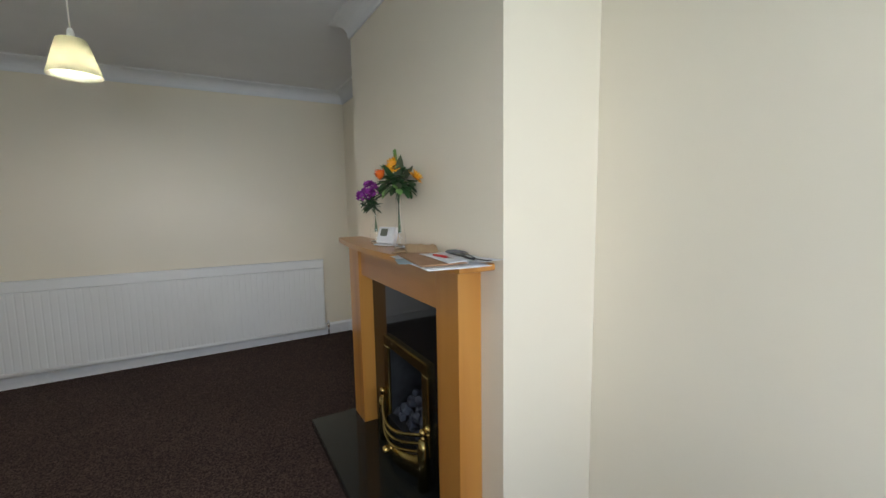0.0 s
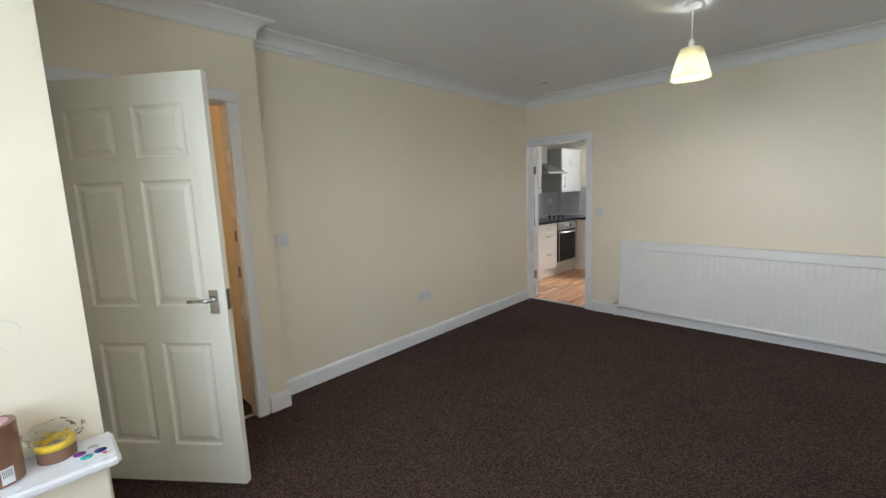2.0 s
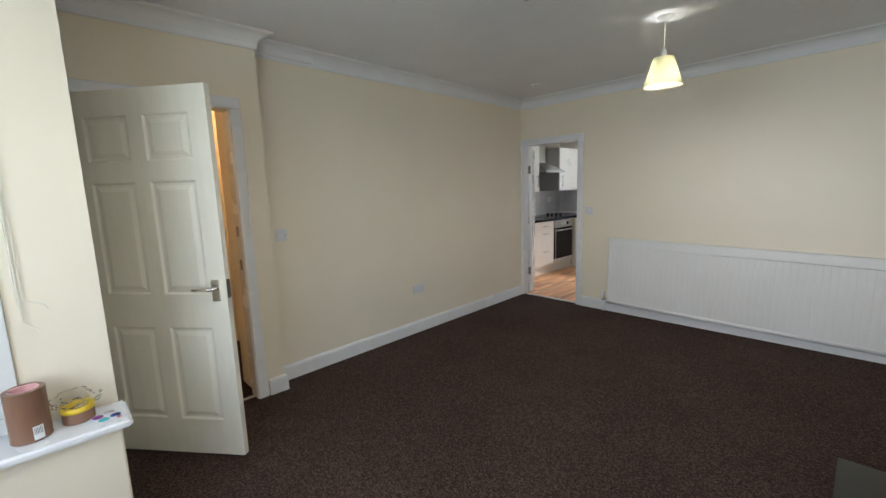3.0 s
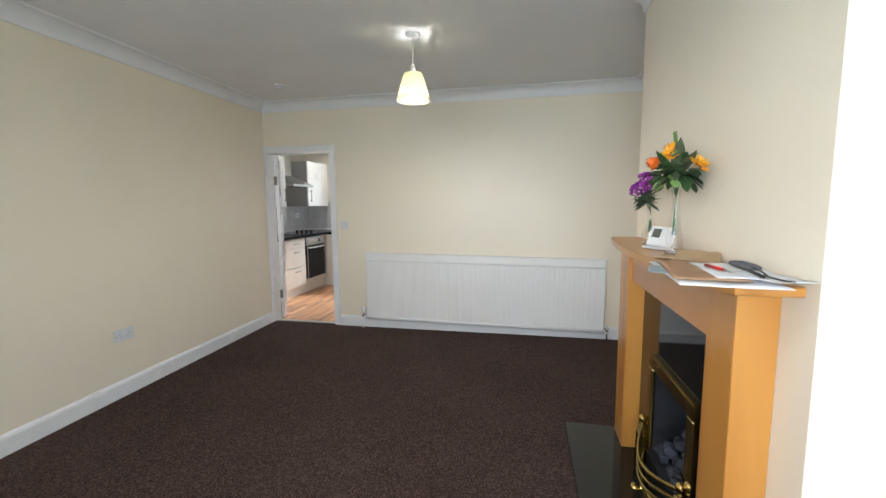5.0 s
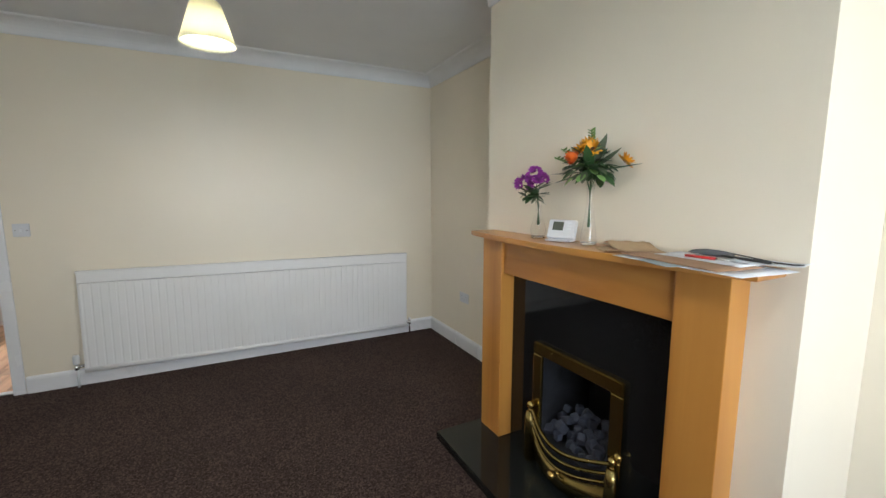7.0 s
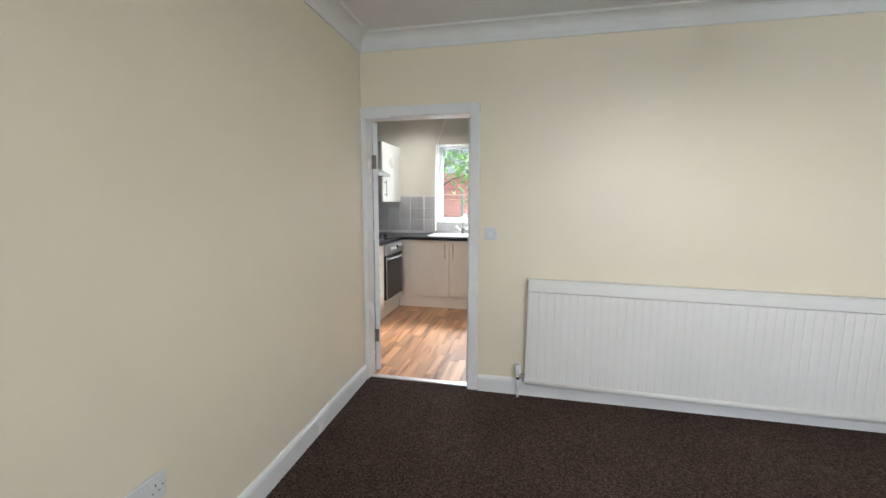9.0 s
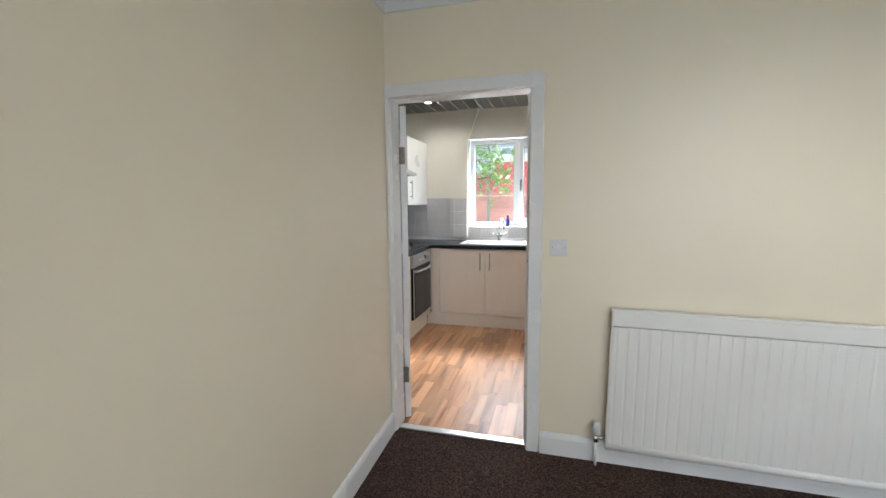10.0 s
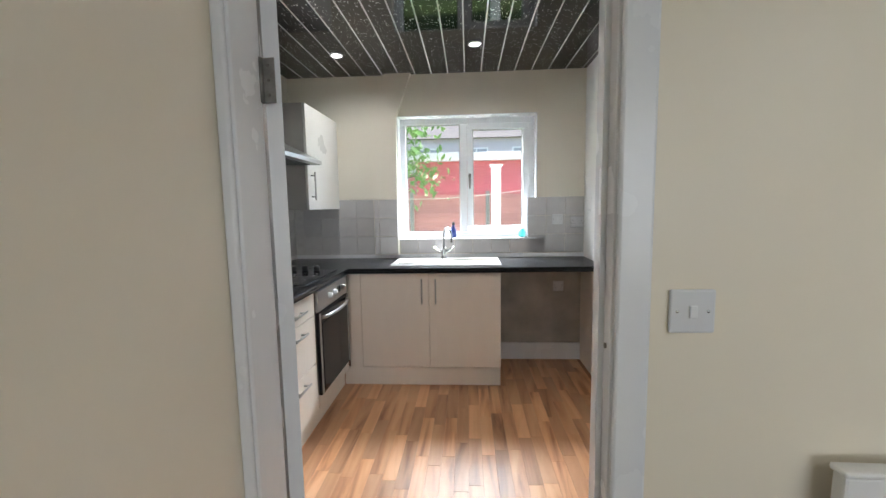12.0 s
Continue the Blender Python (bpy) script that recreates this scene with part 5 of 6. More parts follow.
def build_flowers():
    rnd = random.Random(21)
    vp = Vector((0.494, 2.388, TOP))
    vt = Vector((0.497, 2.088, TOP))
    vase(vp, 0.172, 0.033, 0.036, 0.014, "short clear glass vase with purple flowers on the mantel")
    vase(vt, 0.240, 0.032, 0.027, 0.013, "tall clear glass vase with a mixed bouquet on the mantel")
    # purple bunch
    t = thing("purple_bouquet", vp, "bunch of purple artificial flowers with green leaves", "flowers")
    head = vp + Vector((-0.02, 0.025, 0.258))
    for i in range(5):
        e = head + Vector((rnd.uniform(-0.03, 0.03), rnd.uniform(-0.05, 0.05), rnd.uniform(-0.05, 0.0)))
        part("stem", tube(bmesh.new(), [vp + Vector((0.004 * i - 0.008, 0, 0.06)), vp + Vector((0, 0.002 * i, 0.15)), e], 0.0015, 6), LEAF, t)
    # three uneven clusters of small blossoms over a collar of leaves
    for (ox, oy, oz), r0, count in (((-0.012, 0.052, -0.018), 0.036, 15), ((-0.005, -0.012, 0.018), 0.038, 17), ((0.006, -0.062, -0.002), 0.028, 10)):
        for i in range(count):
            a, b = rnd.uniform(0, 6.283), rnd.uniform(-0.35, 1.57)
            d = Vector((math.cos(a) * math.cos(b), math.sin(a) * math.cos(b), math.sin(b)))
            c = head + Vector((ox, oy, oz)) + d * r0 * rnd.uniform(0.75, 1.1)
            part("blossom", petal_head(bmesh.new(), c, d, 5, rnd.uniform(0.014, 0.021), 0.016, 2, 0.3), PURPLE if rnd.random() < 0.75 else PURPLE_DEEP, t)
    for i in range(34):
        a = rnd.uniform(0, 6.283)
        b0 = head + Vector((rnd.uniform(-0.02, 0.02), rnd.uniform(-0.045, 0.03), rnd.uniform(-0.07, -0.03)))
        tip = b0 + Vector((math.cos(a) * 0.05, math.sin(a) * 0.065 - 0.012, rnd.uniform(-0.035, 0.05)))
        part("leaf", blade(bmesh.new(), b0, tip, rnd.uniform(0.022, 0.036), 0.012), LEAF if i % 3 else OLIVE, t)
    # mixed bunch
    t = thing("mixed_bouquet", vt, "artificial bouquet of orange and yellow flowers with dark leaves", "flowers")
    hub = vt + Vector((-0.005, 0, 0.250))
    top = vt + Vector((-0.01, -0.01, 0.352))
    for i in range(6):
        e = top + Vector((rnd.uniform(-0.04, 0.04), rnd.uniform(-0.07, 0.07), rnd.uniform(-0.05, 0.03)))
        part("stem", tube(bmesh.new(), [vt + Vector((0.003 * i - 0.008, 0, 0.07)), vt + Vector((0, 0.001 * i, 0.21)), e], 0.0015, 6), LEAF, t)
    for i in range(130):
        a, b = rnd.uniform(0, 6.283), rnd.uniform(-0.7, 1.2)
        r0 = rnd.uniform(0.015, 0.065)
        d = Vector((math.cos(a) * math.cos(b), math.sin(a) * math.cos(b), math.sin(b)))
        c = hub + Vector((d.x * r0, d.y * r0 * 1.3, 0.055 + d.z * r0))
        part("leaf", blade(bmesh.new(), c, c + Vector((d.x * 0.036 + rnd.uniform(-0.015, 0.015), d.y * 0.045 + rnd.uniform(-0.02, 0.02), d.z * 0.04 + rnd.uniform(-0.02, 0.01))), rnd.uniform(0.024, 0.042), 0.014), LEAF if i % 4 else PALE_LEAF if i % 8 == 0 else OLIVE, t)
    for dv, w, m in (((0.0, -0.235, 0.055), 0.036, LEAF), ((-0.02, 0.20, 0.035), 0.034, OLIVE), ((-0.05, 0.15, -0.005), 0.032, LEAF), ((0.02, -0.125, 0.12), 0.045, OLIVE), ((-0.09, -0.06, 0.13), 0.04, LEAF), ((-0.02, -0.09, 0.17), 0.045, OLIVE)):
        part("long_leaf", blade(bmesh.new(), hub + Vector((0, 0, 0.04)), hub + Vector(dv), w, 0.0), m, t)
    # pale fern sprig and side sprigs
    for base, tip in ((top, top + Vector((-0.01, 0.0, 0.095))), (hub + Vector((0, 0.03, 0.05)), hub + Vector((-0.03, 0.17, 0.10))), (hub + Vector((0, 0.03, 0.06)), hub + Vector((-0.02, 0.14, 0.135)))):
        bm = bmesh.new()
        tube(bm, [base, tip], 0.0015, 5)
        for k in range(7):
            c = base.lerp(tip, 0.25 + k * 0.11)
            for s in (-1, 1):
                blade(bm, c, c + Vector((s * 0.006, s * 0.024, 0.012)), 0.014)
        part("fern_sprig", bm, PALE_LEAF, t, "pale green fern sprig")
    for c, nrm in (((-0.025, 0.028, 0.372), (-0.7, 0.2, 0.7)), ((-0.03, -0.03, 0.368), (-0.6, -0.4, 0.7)), ((0.02, -0.135, 0.318), (0.5, -0.5, 0.7)), ((-0.02, -0.002, 0.392), (-0.5, 0.0, 0.85))):
        cc = vt + Vector(c)
        f = part("yellow_flower", petal_head(bmesh.new(), cc, nrm, 12, 0.042, 0.017, 2, 0.12), YELLOW, t, "yellow daisy-like flower")
        part("flower_eye", lathe(bmesh.new(), [(0, 0.010), (0.008, 0.007), (0.010, 0.0), (0, -0.002)], cc, 12, turn=Vector(nrm).to_track_quat("Z", "Y").to_matrix().to_4x4()), FLOWER_EYE, f)
    part("orange_rose", petal_head(petal_head(bmesh.new(), vt + Vector((-0.062, 0.022, 0.335)), (-0.85, 0.35, 0.45), 7, 0.032, 0.032, 3, 0.45), vt + Vector((-0.062, 0.022, 0.335)), (-0.85, 0.35, 0.45), 6, 0.026, 0.028, 2, 0.9), ORANGE, t, "orange rose")


build_flowers()


def build_thermostat():
    m = pose(0.478, 2.226, TOP, 0, 0, -68) @ pose(0, 0, 0, -20, 0, 0)
    t = thing("room_thermostat", m, "white cordless room thermostat standing on the mantel", "thermostat")
    part("body", placed(box(bmesh.new(), -0.062, 0.062, -0.014, 0.014, 0.010, 0.095, 0.008, 3), m), PLASTIC, t)
    part("foot", placed(box(bmesh.new(), -0.055, 0.055, -0.030, 0.035, 0.002, 0.010, 0.003), m @ pose(0, 0, 0, 20, 0, 0)), PLASTIC, t)
    part("screen", placed(box(bmesh.new(), -0.038, 0.010, -0.0155, -0.0142, 0.045, 0.083, 0.0005), m), TEA_SCREEN, t, "grey liquid crystal screen")
    for i in range(3):
        part("button", placed(box(bmesh.new(), 0.026, 0.044, -0.017, -0.0142, 0.048 + i * 0.013, 0.056 + i * 0.013, 0.002), m), UPVC, t)


build_thermostat()


def sheet(name, cx, cy, z, w, d, rz, material, label, category, curl=0.0, droop=0.0, thick=0.0012, seed=1, crease=0.0):
    """A loose sheet of paper lying with a slight wave."""
    rnd = random.Random(seed)
    bm = bmesh.new()
    nx, ny = 10, 10
    m = pose(cx, cy, z, 0, 0, rz)
    ph = rnd.uniform(0, 6)
    g = [[None] * (ny + 1) for _ in range(nx + 1)]
    for i in range(nx + 1):
        for j in range(ny + 1):
            u, v = i / nx - 0.5, j / ny - 0.5
            p = m @ Vector((u * w, v * d, 0))
            p.z += 0.0008 * math.sin(5 * u + 4 * v + ph) + curl * max(0, abs(v) - 0.25) ** 2 * 4
            p.z += crease * max(0, 1 - abs(v - 0.28 + 0.25 * u) * 3.2) ** 1.3 + crease * 0.25 * math.sin(9 * u + 3 * v) ** 2
            if droop and p.x < 0.34:
                p.z -= droop * (0.34 - p.x)
            g[i][j] = bm.verts.new(p)
    for i in range(nx):
        for j in range(ny):
            bm.faces.new((g[i][j], g[i + 1][j], g[i + 1][j + 1], g[i][j + 1])).smooth = True
    r = bmesh.ops.extrude_face_region(bm, geom=list(bm.faces))
    bmesh.ops.translate(bm, vec=(0, 0, thick), verts=[q for q in r["geom"] if isinstance(q, bmesh.types.BMVert)])
    return lone(name, bm, material, label, category)


sheet("newspaper", 0.432, 1.620, TOP + 0.0012, 0.225, 0.41, -6, PAPER, "white printed paper lying over the mantel end", "paper", seed=2)
sheet("leaflet", 0.355, 1.640, TOP + 0.0042, 0.13, 0.12, -16, BLUE_PAPER, "grey-blue folded leaflet under an envelope", "leaflet", seed=3)
sheet("brown_envelope", 0.415, 1.645, TOP + 0.0072, 0.165, 0.35, -10, MANILA, "brown card envelope lying on papers", "envelope", seed=4, thick=0.002)
sheet("letter", 0.475, 1.610, TOP + 0.0112, 0.12, 0.27, -6, PAPER, "white letter on top of the envelope", "letter", seed=5)
sheet("folded_letter", 0.515, 1.470, TOP + 0.0152, 0.09, 0.16, 12, PAPER, "folded white letter with printed lines", "letter", curl=0.02, seed=6)
sheet("paper_bag", 0.500, 1.870, TOP + 0.0030, 0.13, 0.22, -20, KRAFT, "brown kraft paper bag lying folded on the mantel", "paper bag", crease=0.024, thick=0.0015, seed=8)
sheet("receipt", 0.425, 1.925, TOP + 0.0016, 0.06, 0.12, -30, KRAFT, "pale brown printed slip beside the paper bag", "paper", curl=0.03, seed=9)
pen = thing("red_pen", (0.445, 1.60, TOP + 0.017), "red pen lying on the letters", "pen")
part("barrel", tube(bmesh.new(), [(0.440, 1.655, TOP + 0.0185), (0.452, 1.575, TOP + 0.0175)], [0.0042, 0.0042], 10), RED, pen)
part("tip", tube(bmesh.new(), [(0.4523, 1.5735, TOP + 0.0175), (0.456, 1.54, TOP + 0.0165)], [0.004, 0.001], 8), CHROME, pen)
gl = thing("loose_cable", (0.50, 1.47, TOP + 0.018), "thin black cable lying on the papers", "cable")
part("lead", tube(bmesh.new(), [(0.512, 1.56, TOP + 0.030), (0.505, 1.50, TOP + 0.025), (0.492, 1.45, TOP + 0.022), (0.500, 1.41, TOP + 0.021), (0.515, 1.395, TOP + 0.021)], 0.0022, 6), BLACK, gl)
bp2 = thing("black_pen", (0.50, 1.50, TOP + 0.019), "black ballpoint pen lying on the letters", "pen")
part("barrel", tube(bmesh.new(), [(0.498, 1.585, TOP + 0.0225), (0.486, 1.455, TOP + 0.0205)], [0.004, 0.004], 10), BLACK, bp2)
part("tip", tube(bmesh.new(), [(0.486, 1.4545, TOP + 0.0205), (0.4845, 1.438, TOP + 0.0195)], [0.0032, 0.001], 8), CHROME, bp2)
cl = thing("dark_cloth", (0.515, 1.60, TOP + 0.016), "small crumpled dark grey pouch beside the papers", "pouch")
bm = bmesh.new()
bmesh.ops.create_icosphere(bm, subdivisions=3, radius=1)
for v in bm.verts:
    k = 1 + 0.22 * noise.noise(v.co * 2.3) + 0.10 * noise.noise(v.co * 6)
    v.co = Vector((0.522 - v.co.y * 0.008 + v.co.x * 0.017 * k, 1.625 + v.co.y * 0.060 * k, TOP + 0.024 + v.co.z * 0.010 * k))
for f in bm.faces:
    f.smooth = True
part("pouch", bm, INK, cl)


# ---- things on the window board ----
def roll(place, axis_turn, r, w, core, body, side, name, label):
    t = thing(name, place, label, "tape")
    m = Matrix.Translation(place) @ axis_turn
    part("tape", placed(lathe(bmesh.new(), [(core, 0), (r - 0.001, 0), (r, 0.001), (r, w - 0.001), (r - 0.001, w), (core, w), (core, 0)], (0, 0, 0), 40, smooth=False), m), body, t)
    part("core", placed(lathe(bmesh.new(), [(core - 0.003, -0.0005), (core - 0.0002, -0.0005), (core - 0.0002, w + 0.0005), (core - 0.003, w + 0.0005), (core - 0.003, -0.0005)], (0, 0, 0), 40), m), PINK, t, "pink card core")
    return t


t = roll((-1.768, 0.012, 0.632), Matrix(), 0.055, 0.180, 0.040, TAPE, TAPE_SIDE, "parcel_tape", "tall wrapped stack of glossy brown parcel tape on the window board")
lb = bmesh.new()
prev = None
for i in range(7):
    a = radians(8 + i * 5)
    cur = [lb.verts.new((-1.768 + 0.0556 * math.cos(a), 0.012 + 0.0556 * math.sin(a), z)) for z in (0.640, 0.688)]
    if prev:
        lb.faces.new((prev[0], cur[0], cur[1], prev[1]))
    prev = cur
part("label", lb, PAPER, t, "white barcode label")
for i in range(6):
    a = radians(12 + i * 4)
    part("barcode_bar", B(-1.768 + 0.0558 * math.cos(a), -1.768 + 0.0562 * math.cos(a), 0.012 + 0.056 * math.sin(a) - 0.0007, 0.012 + 0.056 * math.sin(a) + 0.0007, 0.660, 0.682), INK, t)
t = roll((-1.800, 0.138, 0.632), Matrix(), 0.048, 0.040, 0.034, TAPE, TAPE_SIDE, "small_tape_roll", "small brown tape roll in clear film wrapping")
part("yellow_band", lathe(bmesh.new(), [(0.0335, 0), (0.050, 0), (0.050, 0.018), (0.0335, 0.018), (0.0335, 0)], (-1.800, 0.138, 0.6725), 30), YELLOW_TAPE, t, "yellow tape layer")
bm = bmesh.new()
bmesh.ops.create_icosphere(bm, subdivisions=3, radius=1)
for v in bm.verts:
    k = 1 + 0.35 * noise.noise(v.co * 3.1) + 0.12 * noise.noise(v.co * 8)
    v.co = Vector((-1.815 + v.co.x * 0.060 * k, 0.138 + v.co.y * 0.075 * k, 0.712 + v.co.z * 0.030 * k))
part("film", bm, FILM, t, "crinkled clear film")
st = thing("sticker_card", (-1.70, 0.225, 0.632), "white card of round coloured stickers", "card")
cm = pose(-1.735, 0.215, 0.6325, 0, 0, 22)
part("card", placed(box(bmesh.new(), -0.050, 0.050, -0.040, 0.040, 0, 0.0015), cm), PAPER, st)
for x, y, mt in ((-0.028, -0.018, VIOLET), (0.012, -0.018, TEAL), (-0.028, 0.020, PALE_INK), (0.012, 0.020, NAVY), (0.040, 0.018, RED)):
    part("sticker", placed(lathe(bmesh.new(), [(0, 0.0026), (0.0165 if mt is not RED else 0.007, 0.0026), (0.0165 if mt is not RED else 0.007, 0.0018), (0, 0.0018)], (x, y, 0), 20), cm), mt, st)

# ---- bay windows ----
w2 = thing("window_2", (BAYX - 0.1, -0.47, 0.6), "white plastic side window of the bay", "window", kind="structure")


def frame_y(parent, name, y0, y1, z0, z1, x0, x1, bar):
    part(name, box(bmesh.new(), x0, x1, y0, y1, z0, z0 + bar, 0.004), UPVC, parent)
    part(name, box(bmesh.new(), x0, x1, y0, y1, z1 - bar, z1, 0.004), UPVC, parent)
    part(name, box(bmesh.new(), x0, x1, y0, y0 + bar, z0 + bar + 0.0005, z1 - bar - 0.0005, 0.004), UPVC, parent)
    part(name, box(bmesh.new(), x0, x1, y1 - bar, y1, z0 + bar + 0.0005, z1 - bar - 0.0005, 0.004), UPVC, parent)


frame_y(w2, "window_frame", -0.90, -0.006, 0.632, 2.249, BAYX - 0.06, BAYX + 0.012, 0.06)
part("transom", box(bmesh.new(), BAYX - 0.06, BAYX + 0.01, -0.839, -0.067, 1.66, 1.72, 0.004), UPVC, w2)
frame_y(w2, "sash", -0.838, -0.067, 0.693, 1.659, BAYX - 0.05, BAYX + 0.02, 0.045)
for a, b in ((0.738, 1.614), (1.721, 2.188)):
    p = part("pane", B(BAYX - 0.03, BAYX - 0.026, -0.80, -0.105 if a < 1 else -0.067, a, b), PANE, w2)
    p.visible_shadow = False
board = bmesh.new()
prism(board, [(-1.93, -0.95), (-1.652, -0.95), (-1.652, 0.272), (-1.662, 0.282), (-1.86, 0.282), (-1.86, 0.02), (-1.93, 0.02)], 0.601, 0.631)
bmesh.ops.bevel(board, geom=[e for e in board.edges if all(v.co.x > -1.67 or v.co.y > 0.28 for v in e.verts) and abs(e.verts[0].co.z - e.verts[1].co.z) < 1e-4], offset=0.009, segments=3, affect="EDGES")
structure("window_board", board, GLOSS, "white gloss window board with a rounded edge", "window board")
w3 = thing("window_3", (-0.35, FRONT - 0.1, 0.72), "white plastic main window of the bay", "window", kind="structure")
frame_bars(w3, "window_frame", -1.5, 0.8, 0.72, 2.2, FRONT - 0.16, FRONT - 0.09, 0.06)
for mx in (-0.77, 0.03):
    part("mullion", box(bmesh.new(), mx, mx + 0.06, FRONT - 0.16, FRONT - 0.09, 0.781, 2.139, 0.004), UPVC, w3)
for a, b in ((-1.44, -0.77), (-0.71, 0.03), (0.09, 0.74)):
    p = part("pane", B(a, b, FRONT - 0.128, FRONT - 0.124, 0.78, 2.14), PANE, w3)
    p.visible_shadow = False
vb = thing("vertical_blind", (-1.80, -0.3, 2.3), "cream vertical blind drawn aside in the bay", "blind")
part("head_rail", box(bmesh.new(), -1.83, -1.785, -0.93, -0.05, 2.28, 2.32, 0.004), UPVC, vb)
for i in range(9):
    yy = -0.205 - i * 0.028
    a = radians(62 + 7 * ((i * 37) % 5 - 2))
    dx, dy = 0.045 * math.cos(a), 0.045 * math.sin(a)
    bm = bmesh.new()
    prev = None
    for k in range(9):
        z = 2.28 - (2.28 - 0.66) * k / 8
        wob = 0.004 * math.sin(i * 1.7 + k * 0.9)
        cur = [bm.verts.new((-1.795 + s * dx + wob, yy + s * dy, z)) for s in (-1, 1)]
        if prev:
            bm.faces.new((prev[0], prev[1], cur[1], cur[0])).smooth = True
        prev = cur
    r = bmesh.ops.extrude_face_region(bm, geom=list(bm.faces))
    bmesh.ops.translate(bm, vec=(0.0015, 0, 0), verts=[g for g in r["geom"] if isinstance(g, bmesh.types.BMVert)])
    part("slat", bm, BLIND, vb)
ck = thing("blind_cord", (-1.84, 0.06, 2.2), "thin white looped blind cord hanging on the wall", "cord")
for j, (ya, yb, zb) in enumerate(((0.075, 0.10, 1.02), (0.085, 0.13, 1.10), (0.07, 0.06, 1.12))):
    pts = [(BAYX + 0.008, ya - 0.09 + 0.05 * min(1, k / 5), 2.30 - (2.30 - zb) * k / 10) for k in range(11)]
    pts += [(BAYX + 0.012, yb - 0.04 + 0.018 * math.sin(math.pi * k / 6), zb - 0.05 * math.sin(math.pi * k / 6)) for k in range(1, 6)]
    pts += [(BAYX + 0.008, yb - 0.03 - (yb - ya) * k / 8, zb + (1.75 - zb) * k / 8) for k in range(9)]
    part("cord", tube(bmesh.new(), pts, 0.0016, 6), CORD, ck)

# ---- outside ----
structure("ground", B(-60, 60, -60, 60, -0.5, -0.30), GRASS, "mown green lawn round the house", "ground")


def fence(x0, x1, y, z0, z1, label, slat=0.11, material=FENCE_RED):
    t = thing("garden_fence", ((x0 + x1) / 2, y, z0), label, "fence")
    n = int((z1 - z0) / slat)
    x, i = x0, 0
    while x < x1 - 0.05:
        xe = min(x + 1.8, x1)
        for k in range(n):
            zz = z0 + k * slat
            part("slat", placed(box(bmesh.new(), x + 0.05, xe - 0.05, y - 0.008, y + 0.008, 0, slat * 1.12), Matrix.Translation((0, 0, zz)) @ Matrix.Translation((0, y, 0)) @ Matrix.Rotation(radians(7), 4, "X") @ Matrix.Translation((0, -y, 0))), material, t)
        part("post", box(bmesh.new(), x - 0.045, x + 0.045, y - 0.045, y + 0.045, -0.30, z1 + 0.08, 0.006), PAVING, t, "concrete post")
        x += 1.8
    return t


fence(-9.2, 1.6, 13.6, -0.28, 1.60, "red-stained overlap panel fence with concrete posts")
fence(-9.5, 4.0, 17.2, -0.28, 2.40, "tall red-stained fence at the end of the garden")
sh = thing("garden_shed", (-2.6, 15.6, -0.3), "red boarded garden shed with a pale flat roof", "shed")
for i in range(14):
    part("board", box(bmesh.new(), -3.85, -0.2, 14.98, 15.0, -0.28 + i * 0.2, -0.085 + i * 0.2, 0.003), SHED_RED, sh)
part("wall", B(-3.85, -0.2, 15.001, 16.8, -0.3, 2.52), SHED_RED, sh)
part("roof", box(bmesh.new(), -4.0, 0.0, 14.8, 17.0, 2.521, 2.74, 0.01), UPVC, sh, "white painted fascia and flat roof")


def house(x0, x1, y0, y1, eaves, ridge, label):
    t = thing("house", ((x0 + x1) / 2, (y0 + y1) / 2, -0.3), label, "house")
    part("wall", B(x0, x1, y0, y1, -0.3, eaves), BRICK_WALL, t)
    bm = bmesh.new()
    prism(bm, [(y0 - 0.3, eaves), (y1 + 0.3, eaves), ((y0 + y1) / 2, ridge)], x0 - 0.2, x1 + 0.2, "x")
    part("roof", bm, ROOF, t, "grey tiled roof")
    x = x0 + 1.0
    while x < x1 - 1.6:
        for z in (0.9, 3.3):
            w = part("window", box(bmesh.new(), x, x + 1.3, y0 - 0.05, y0 - 0.001, z, z + 1.2, 0.01), UPVC, t, "white window")
            part("pane", B(x + 0.08, x + 0.62, y0 - 0.06, y0 - 0.051, z + 0.08, z + 1.12), HOUSE_GLASS, w)
            part("pane", B(x + 0.68, x + 1.22, y0 - 0.06, y0 - 0.051, z + 0.08, z + 1.12), HOUSE_GLASS, w)
        x += 2.6
    return t


house(-14, 3, 27, 34, 5.0, 8.0, "pale brick house with a grey tiled roof behind the garden")
house(-16, 12, -24, -17, 5.0, 8.0, "pale brick houses across the street")


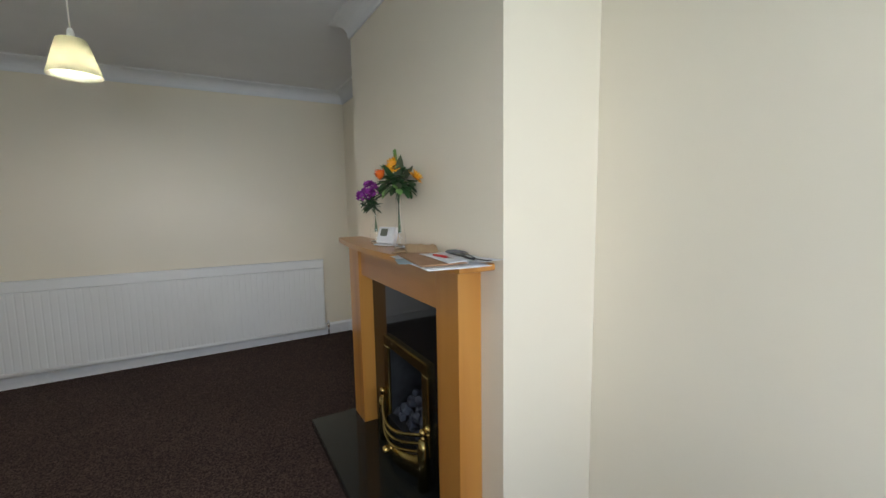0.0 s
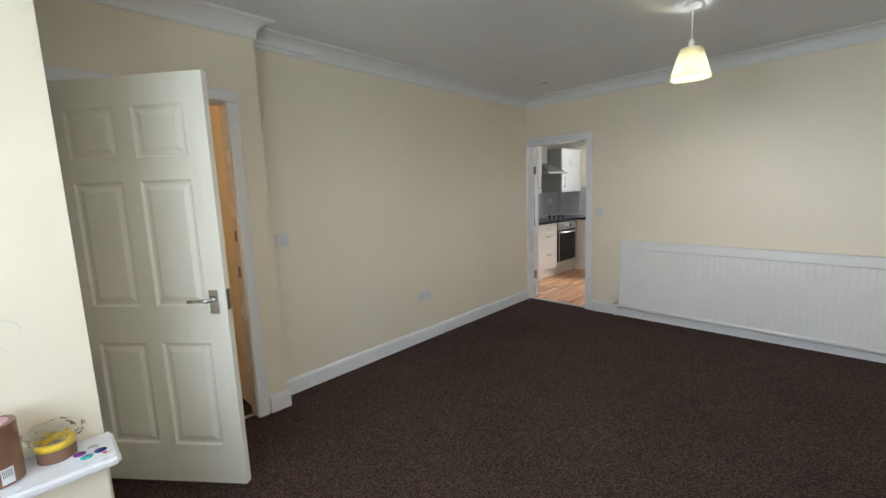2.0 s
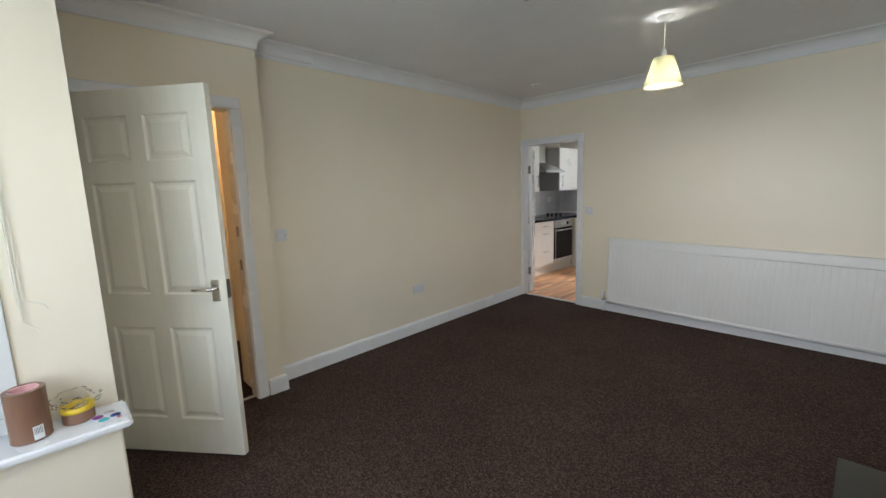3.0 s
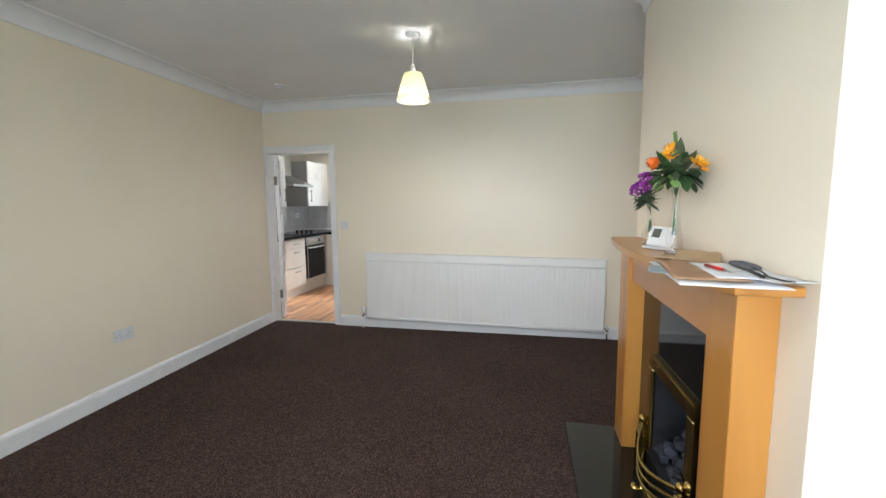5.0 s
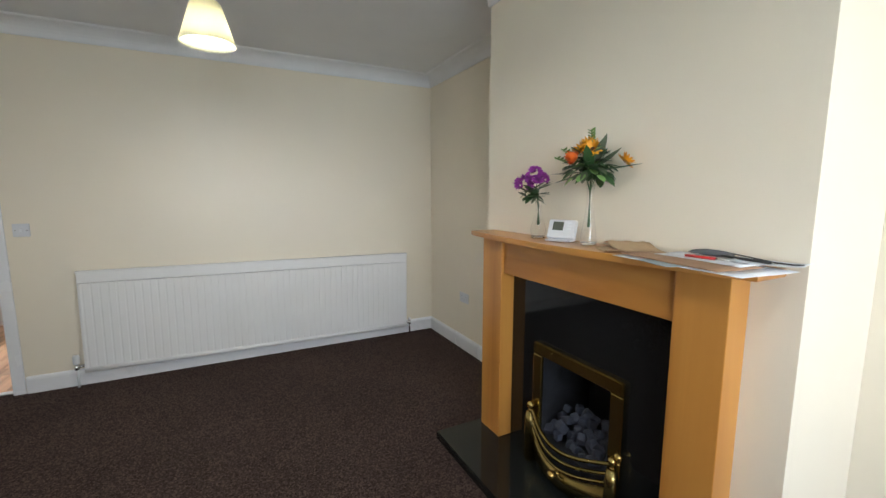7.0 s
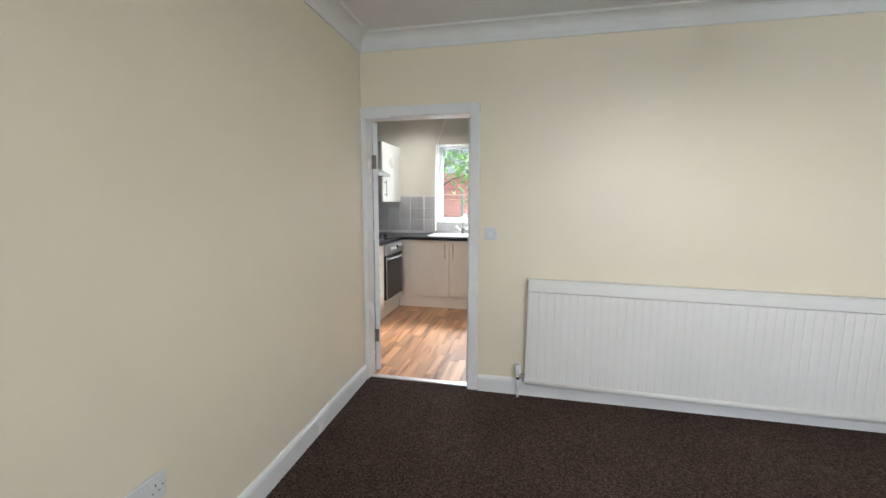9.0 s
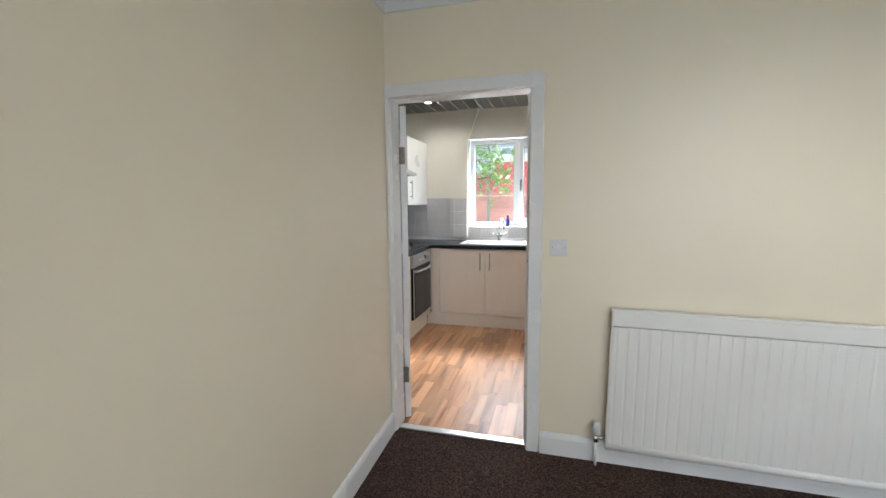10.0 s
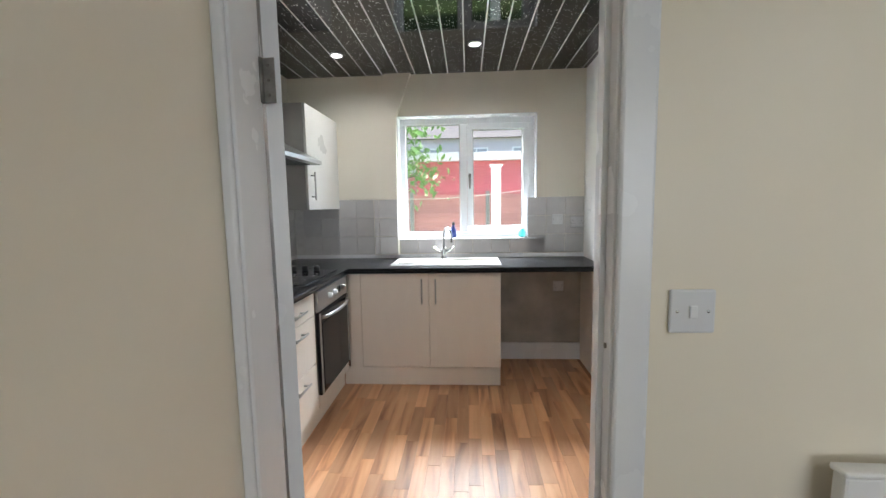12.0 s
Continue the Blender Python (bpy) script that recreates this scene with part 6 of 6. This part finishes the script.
def tree(x, y, z0, height, spread, seed, label, low=0.3):
    rnd = random.Random(seed)
    t = thing("garden_tree", (x, y, z0), label, "tree")
    bm = bmesh.new()
    tube(bm, [(x, y, z0), (x + 0.03, y, z0 + height * 0.25), (x - 0.04, y + 0.03, z0 + height * 0.5), (x, y, z0 + height * 0.8)], [0.10, 0.08, 0.06, 0.02], 10)
    tips = []
    for i in range(12):
        a, zz = i * 2.4, z0 + height * (low + (0.88 - low) * i / 12)
        tip = Vector((x + math.cos(a) * spread * rnd.uniform(0.5, 0.95), y + math.sin(a) * spread * rnd.uniform(0.5, 0.95), zz + rnd.uniform(0.2, 0.6)))
        tube(bm, [(x, y, zz), (Vector((x, y, zz)) + tip) / 2 + Vector((0, 0, 0.1)), tip], [0.035, 0.022, 0.006], 6)
        tips.append(tip)
    part("trunk", bm, BARK, t)
    bm = bmesh.new()
    for tip in tips + [Vector((x, y, z0 + height))]:
        for k in range(150):
            c = tip + Vector((rnd.gauss(0, 0.30), rnd.gauss(0, 0.30), rnd.gauss(0, 0.26))) * spread * 0.75
            u = Vector((rnd.uniform(-1, 1), rnd.uniform(-1, 1), rnd.uniform(-1, 1))).normalized()
            w = u.cross(Vector((rnd.uniform(-1, 1), rnd.uniform(-1, 1), rnd.uniform(-1, 1)))).normalized()
            s = rnd.uniform(0.035, 0.075)
            bm.faces.new([bm.verts.new(c + u * s * 1.5), bm.verts.new(c + w * s * 0.6), bm.verts.new(c - u * s * 1.5), bm.verts.new(c - w * s * 0.6)])
    part("crown", bm, FOLIAGE, t, "loose green leafy crown")
    return t


tree(-4.25, 12.3, -0.3, 4.3, 1.35, 3, "leafy green tree in front of the garden fence", low=0.45)
tree(-4.6, -1.6, -0.3, 2.4, 1.1, 8, "leafy green shrub outside the bay window")
tree(-5.6, -0.2, -0.3, 2.2, 1.0, 12, "leafy green shrub beside the front path")
dp = thing("downpipe", (-2.25, -0.19, -0.3), "dark plastic downpipe outside the bay window", "pipe")
part("pipe", tube(bmesh.new(), [(-2.27, -0.215, -0.3), (-2.27, -0.215, 3.0)], 0.035, 14), BLACK, dp)
tb = thing("garden_table", (-2.35, 9.9, -0.3), "white plastic garden table", "table")
part("top", box(bmesh.new(), -2.75, -1.95, 9.5, 10.3, 0.40, 0.43, 0.01), UPVC, tb)
for sx in (-2.68, -2.02):
    for sy in (9.57, 10.23):
        part("leg", tube(bmesh.new(), [(sx, sy, -0.3), (sx, sy, 0.399)], 0.025, 8), UPVC, tb)
wp = thing("gate_post", (-1.98, 11.0, -0.3), "white painted timber post in the garden", "post")
part("post", box(bmesh.new(), -2.06, -1.90, 10.95, 11.05, -0.3, 2.0, 0.01), UPVC, wp)
part("cap", box(bmesh.new(), -2.09, -1.87, 10.92, 11.08, 2.0005, 2.04, 0.01), UPVC, wp)
wl = thing("washing_line", (-3.5, 12.5, 1.4), "thin washing line sagging across the garden", "washing line")
part("line", tube(bmesh.new(), [(-6.5 + i * 0.6, 12.8, 1.75 - 0.25 * math.sin(math.pi * i / 10)) for i in range(11)], 0.008, 6), CORD, wl)
part("post", tube(bmesh.new(), [(-0.5, 12.8, -0.3), (-0.5, 12.8, 1.9)], 0.03, 10), CHROME, wl)
part("post", tube(bmesh.new(), [(-6.5, 12.8, -0.3), (-6.5, 12.8, 1.9)], 0.03, 10), CHROME, wl)

# ---- tiles and planks ----
def pieces(name, parent, mesh, poses):
    inv = world_of(parent).inverted()
    for m in poses:
        ob = new(name, mesh)
        ob.parent = parent
        ob.matrix_parent_inverse = inv
        ob.matrix_basis = m


TW = 0.158
tile_bm = box(bmesh.new(), -TW / 2 + 0.0015, TW / 2 - 0.0015, -0.008, 0, -TW / 2 + 0.0015, TW / 2 - 0.0015, 0.002, 1)
tile_mesh = finish(tile_bm, TILE)
tile_mesh.name = "tile"
sp = lone("splashback_window_wall", B(KLEFT + 0.001, WX0 - 0.215, KBACK - 0.004, KBACK - 0.0007, 0.907, 1.418), GROUT, "pale grey glazed splashback tiles", "splashback", "structure")
poses = []
for r in range(3):
    z = 0.942 + TW * (r + 0.5)
    for c in range(4):
        poses.append(Matrix.Translation((-3.282 - TW * (c + 0.5), KBACK - 0.003, z)))
    for c in range(3):
        poses.append(Matrix.Translation((KRIGHT - 0.002 - TW * (c + 0.5) + 0.0, KBACK - 0.0005, z)) if KRIGHT - TW * (c + 0.5) - TW / 2 > WX1 - 0.09 else Matrix.Translation((WX1 + 0.085, KBACK - 0.0005, z)))
    poses.append(Matrix.Translation((-3.073 - TW / 2, py - 0.0005, z)))
pieces("tile", sp, tile_mesh, poses)
low = finish(box(bmesh.new(), -TW / 2 + 0.0015, TW / 2 - 0.0015, -0.008, 0, -0.066, 0.066, 0.002, 1), TILE)
low.name = "tile"
pieces("tile", sp, low, [Matrix.Translation((-2.985 + TW * c, KBACK - 0.0005, 1.01)) for c in range(8)])
thin = finish(box(bmesh.new(), -0.0205, 0.0205, -0.008, 0, -TW / 2 + 0.0015, TW / 2 - 0.0015, 0.002, 1), TILE)
thin.name = "tile"
pieces("tile", sp, thin, [Matrix.Translation((-3.2525, py - 0.0005, 0.942 + TW * (r + 0.5))) for r in range(3)])
sl = lone("splashback_cooker_wall", B(KLEFT + 0.0007, KLEFT + 0.004, 5.42, KBACK - 0.01, 0.907, 1.418), GROUT, "pale grey glazed splashback tiles", "splashback", "structure")
pieces("tile", sl, tile_mesh, [Matrix.Translation((KLEFT + 0.003, KBACK - 0.012 - TW * (c + 0.5), 0.942 + TW * (r + 0.5))) @ Matrix.Rotation(radians(90), 4, "Z") for r in range(3) for c in range(12)])
structure("sealant", B(KLEFT + 0.012, KRIGHT - 0.001, KBACK - 0.014, KBACK - 0.0085, 0.9065, 0.940, 0.002), GLOSS, "white upstand trim along the worktop", "trim")

kfl = bpy.data.objects["floor_kitchen"]
PW, PL = 0.0725, 0.405
plank = finish(box(bmesh.new(), -PW / 2 + 0.0002, PW / 2 - 0.0002, -PL / 2 + 0.0002, PL / 2 - 0.0002, -0.006, 0, 0.0005, 1), LAMINATE)
plank.name = "plank"
rnd = random.Random(11)
poses = []
xi = 0
x = -3.46
while x < KRIGHT - 0.03:
    y = 4.72 - rnd.uniform(0.0, 0.38) + PL / 2
    while y - PL / 2 < 7.34:
        if y + PL / 2 > 4.72 and not (x < -2.36 and y - PL / 2 > 6.79):
            yc = max(y, 4.716 + PL / 2)
            poses.append(Matrix.Translation((x, yc, (0.0 if yc == y else -0.0006))))
        y += PL
    x += PW
pieces("plank", kfl, plank, poses[:330])
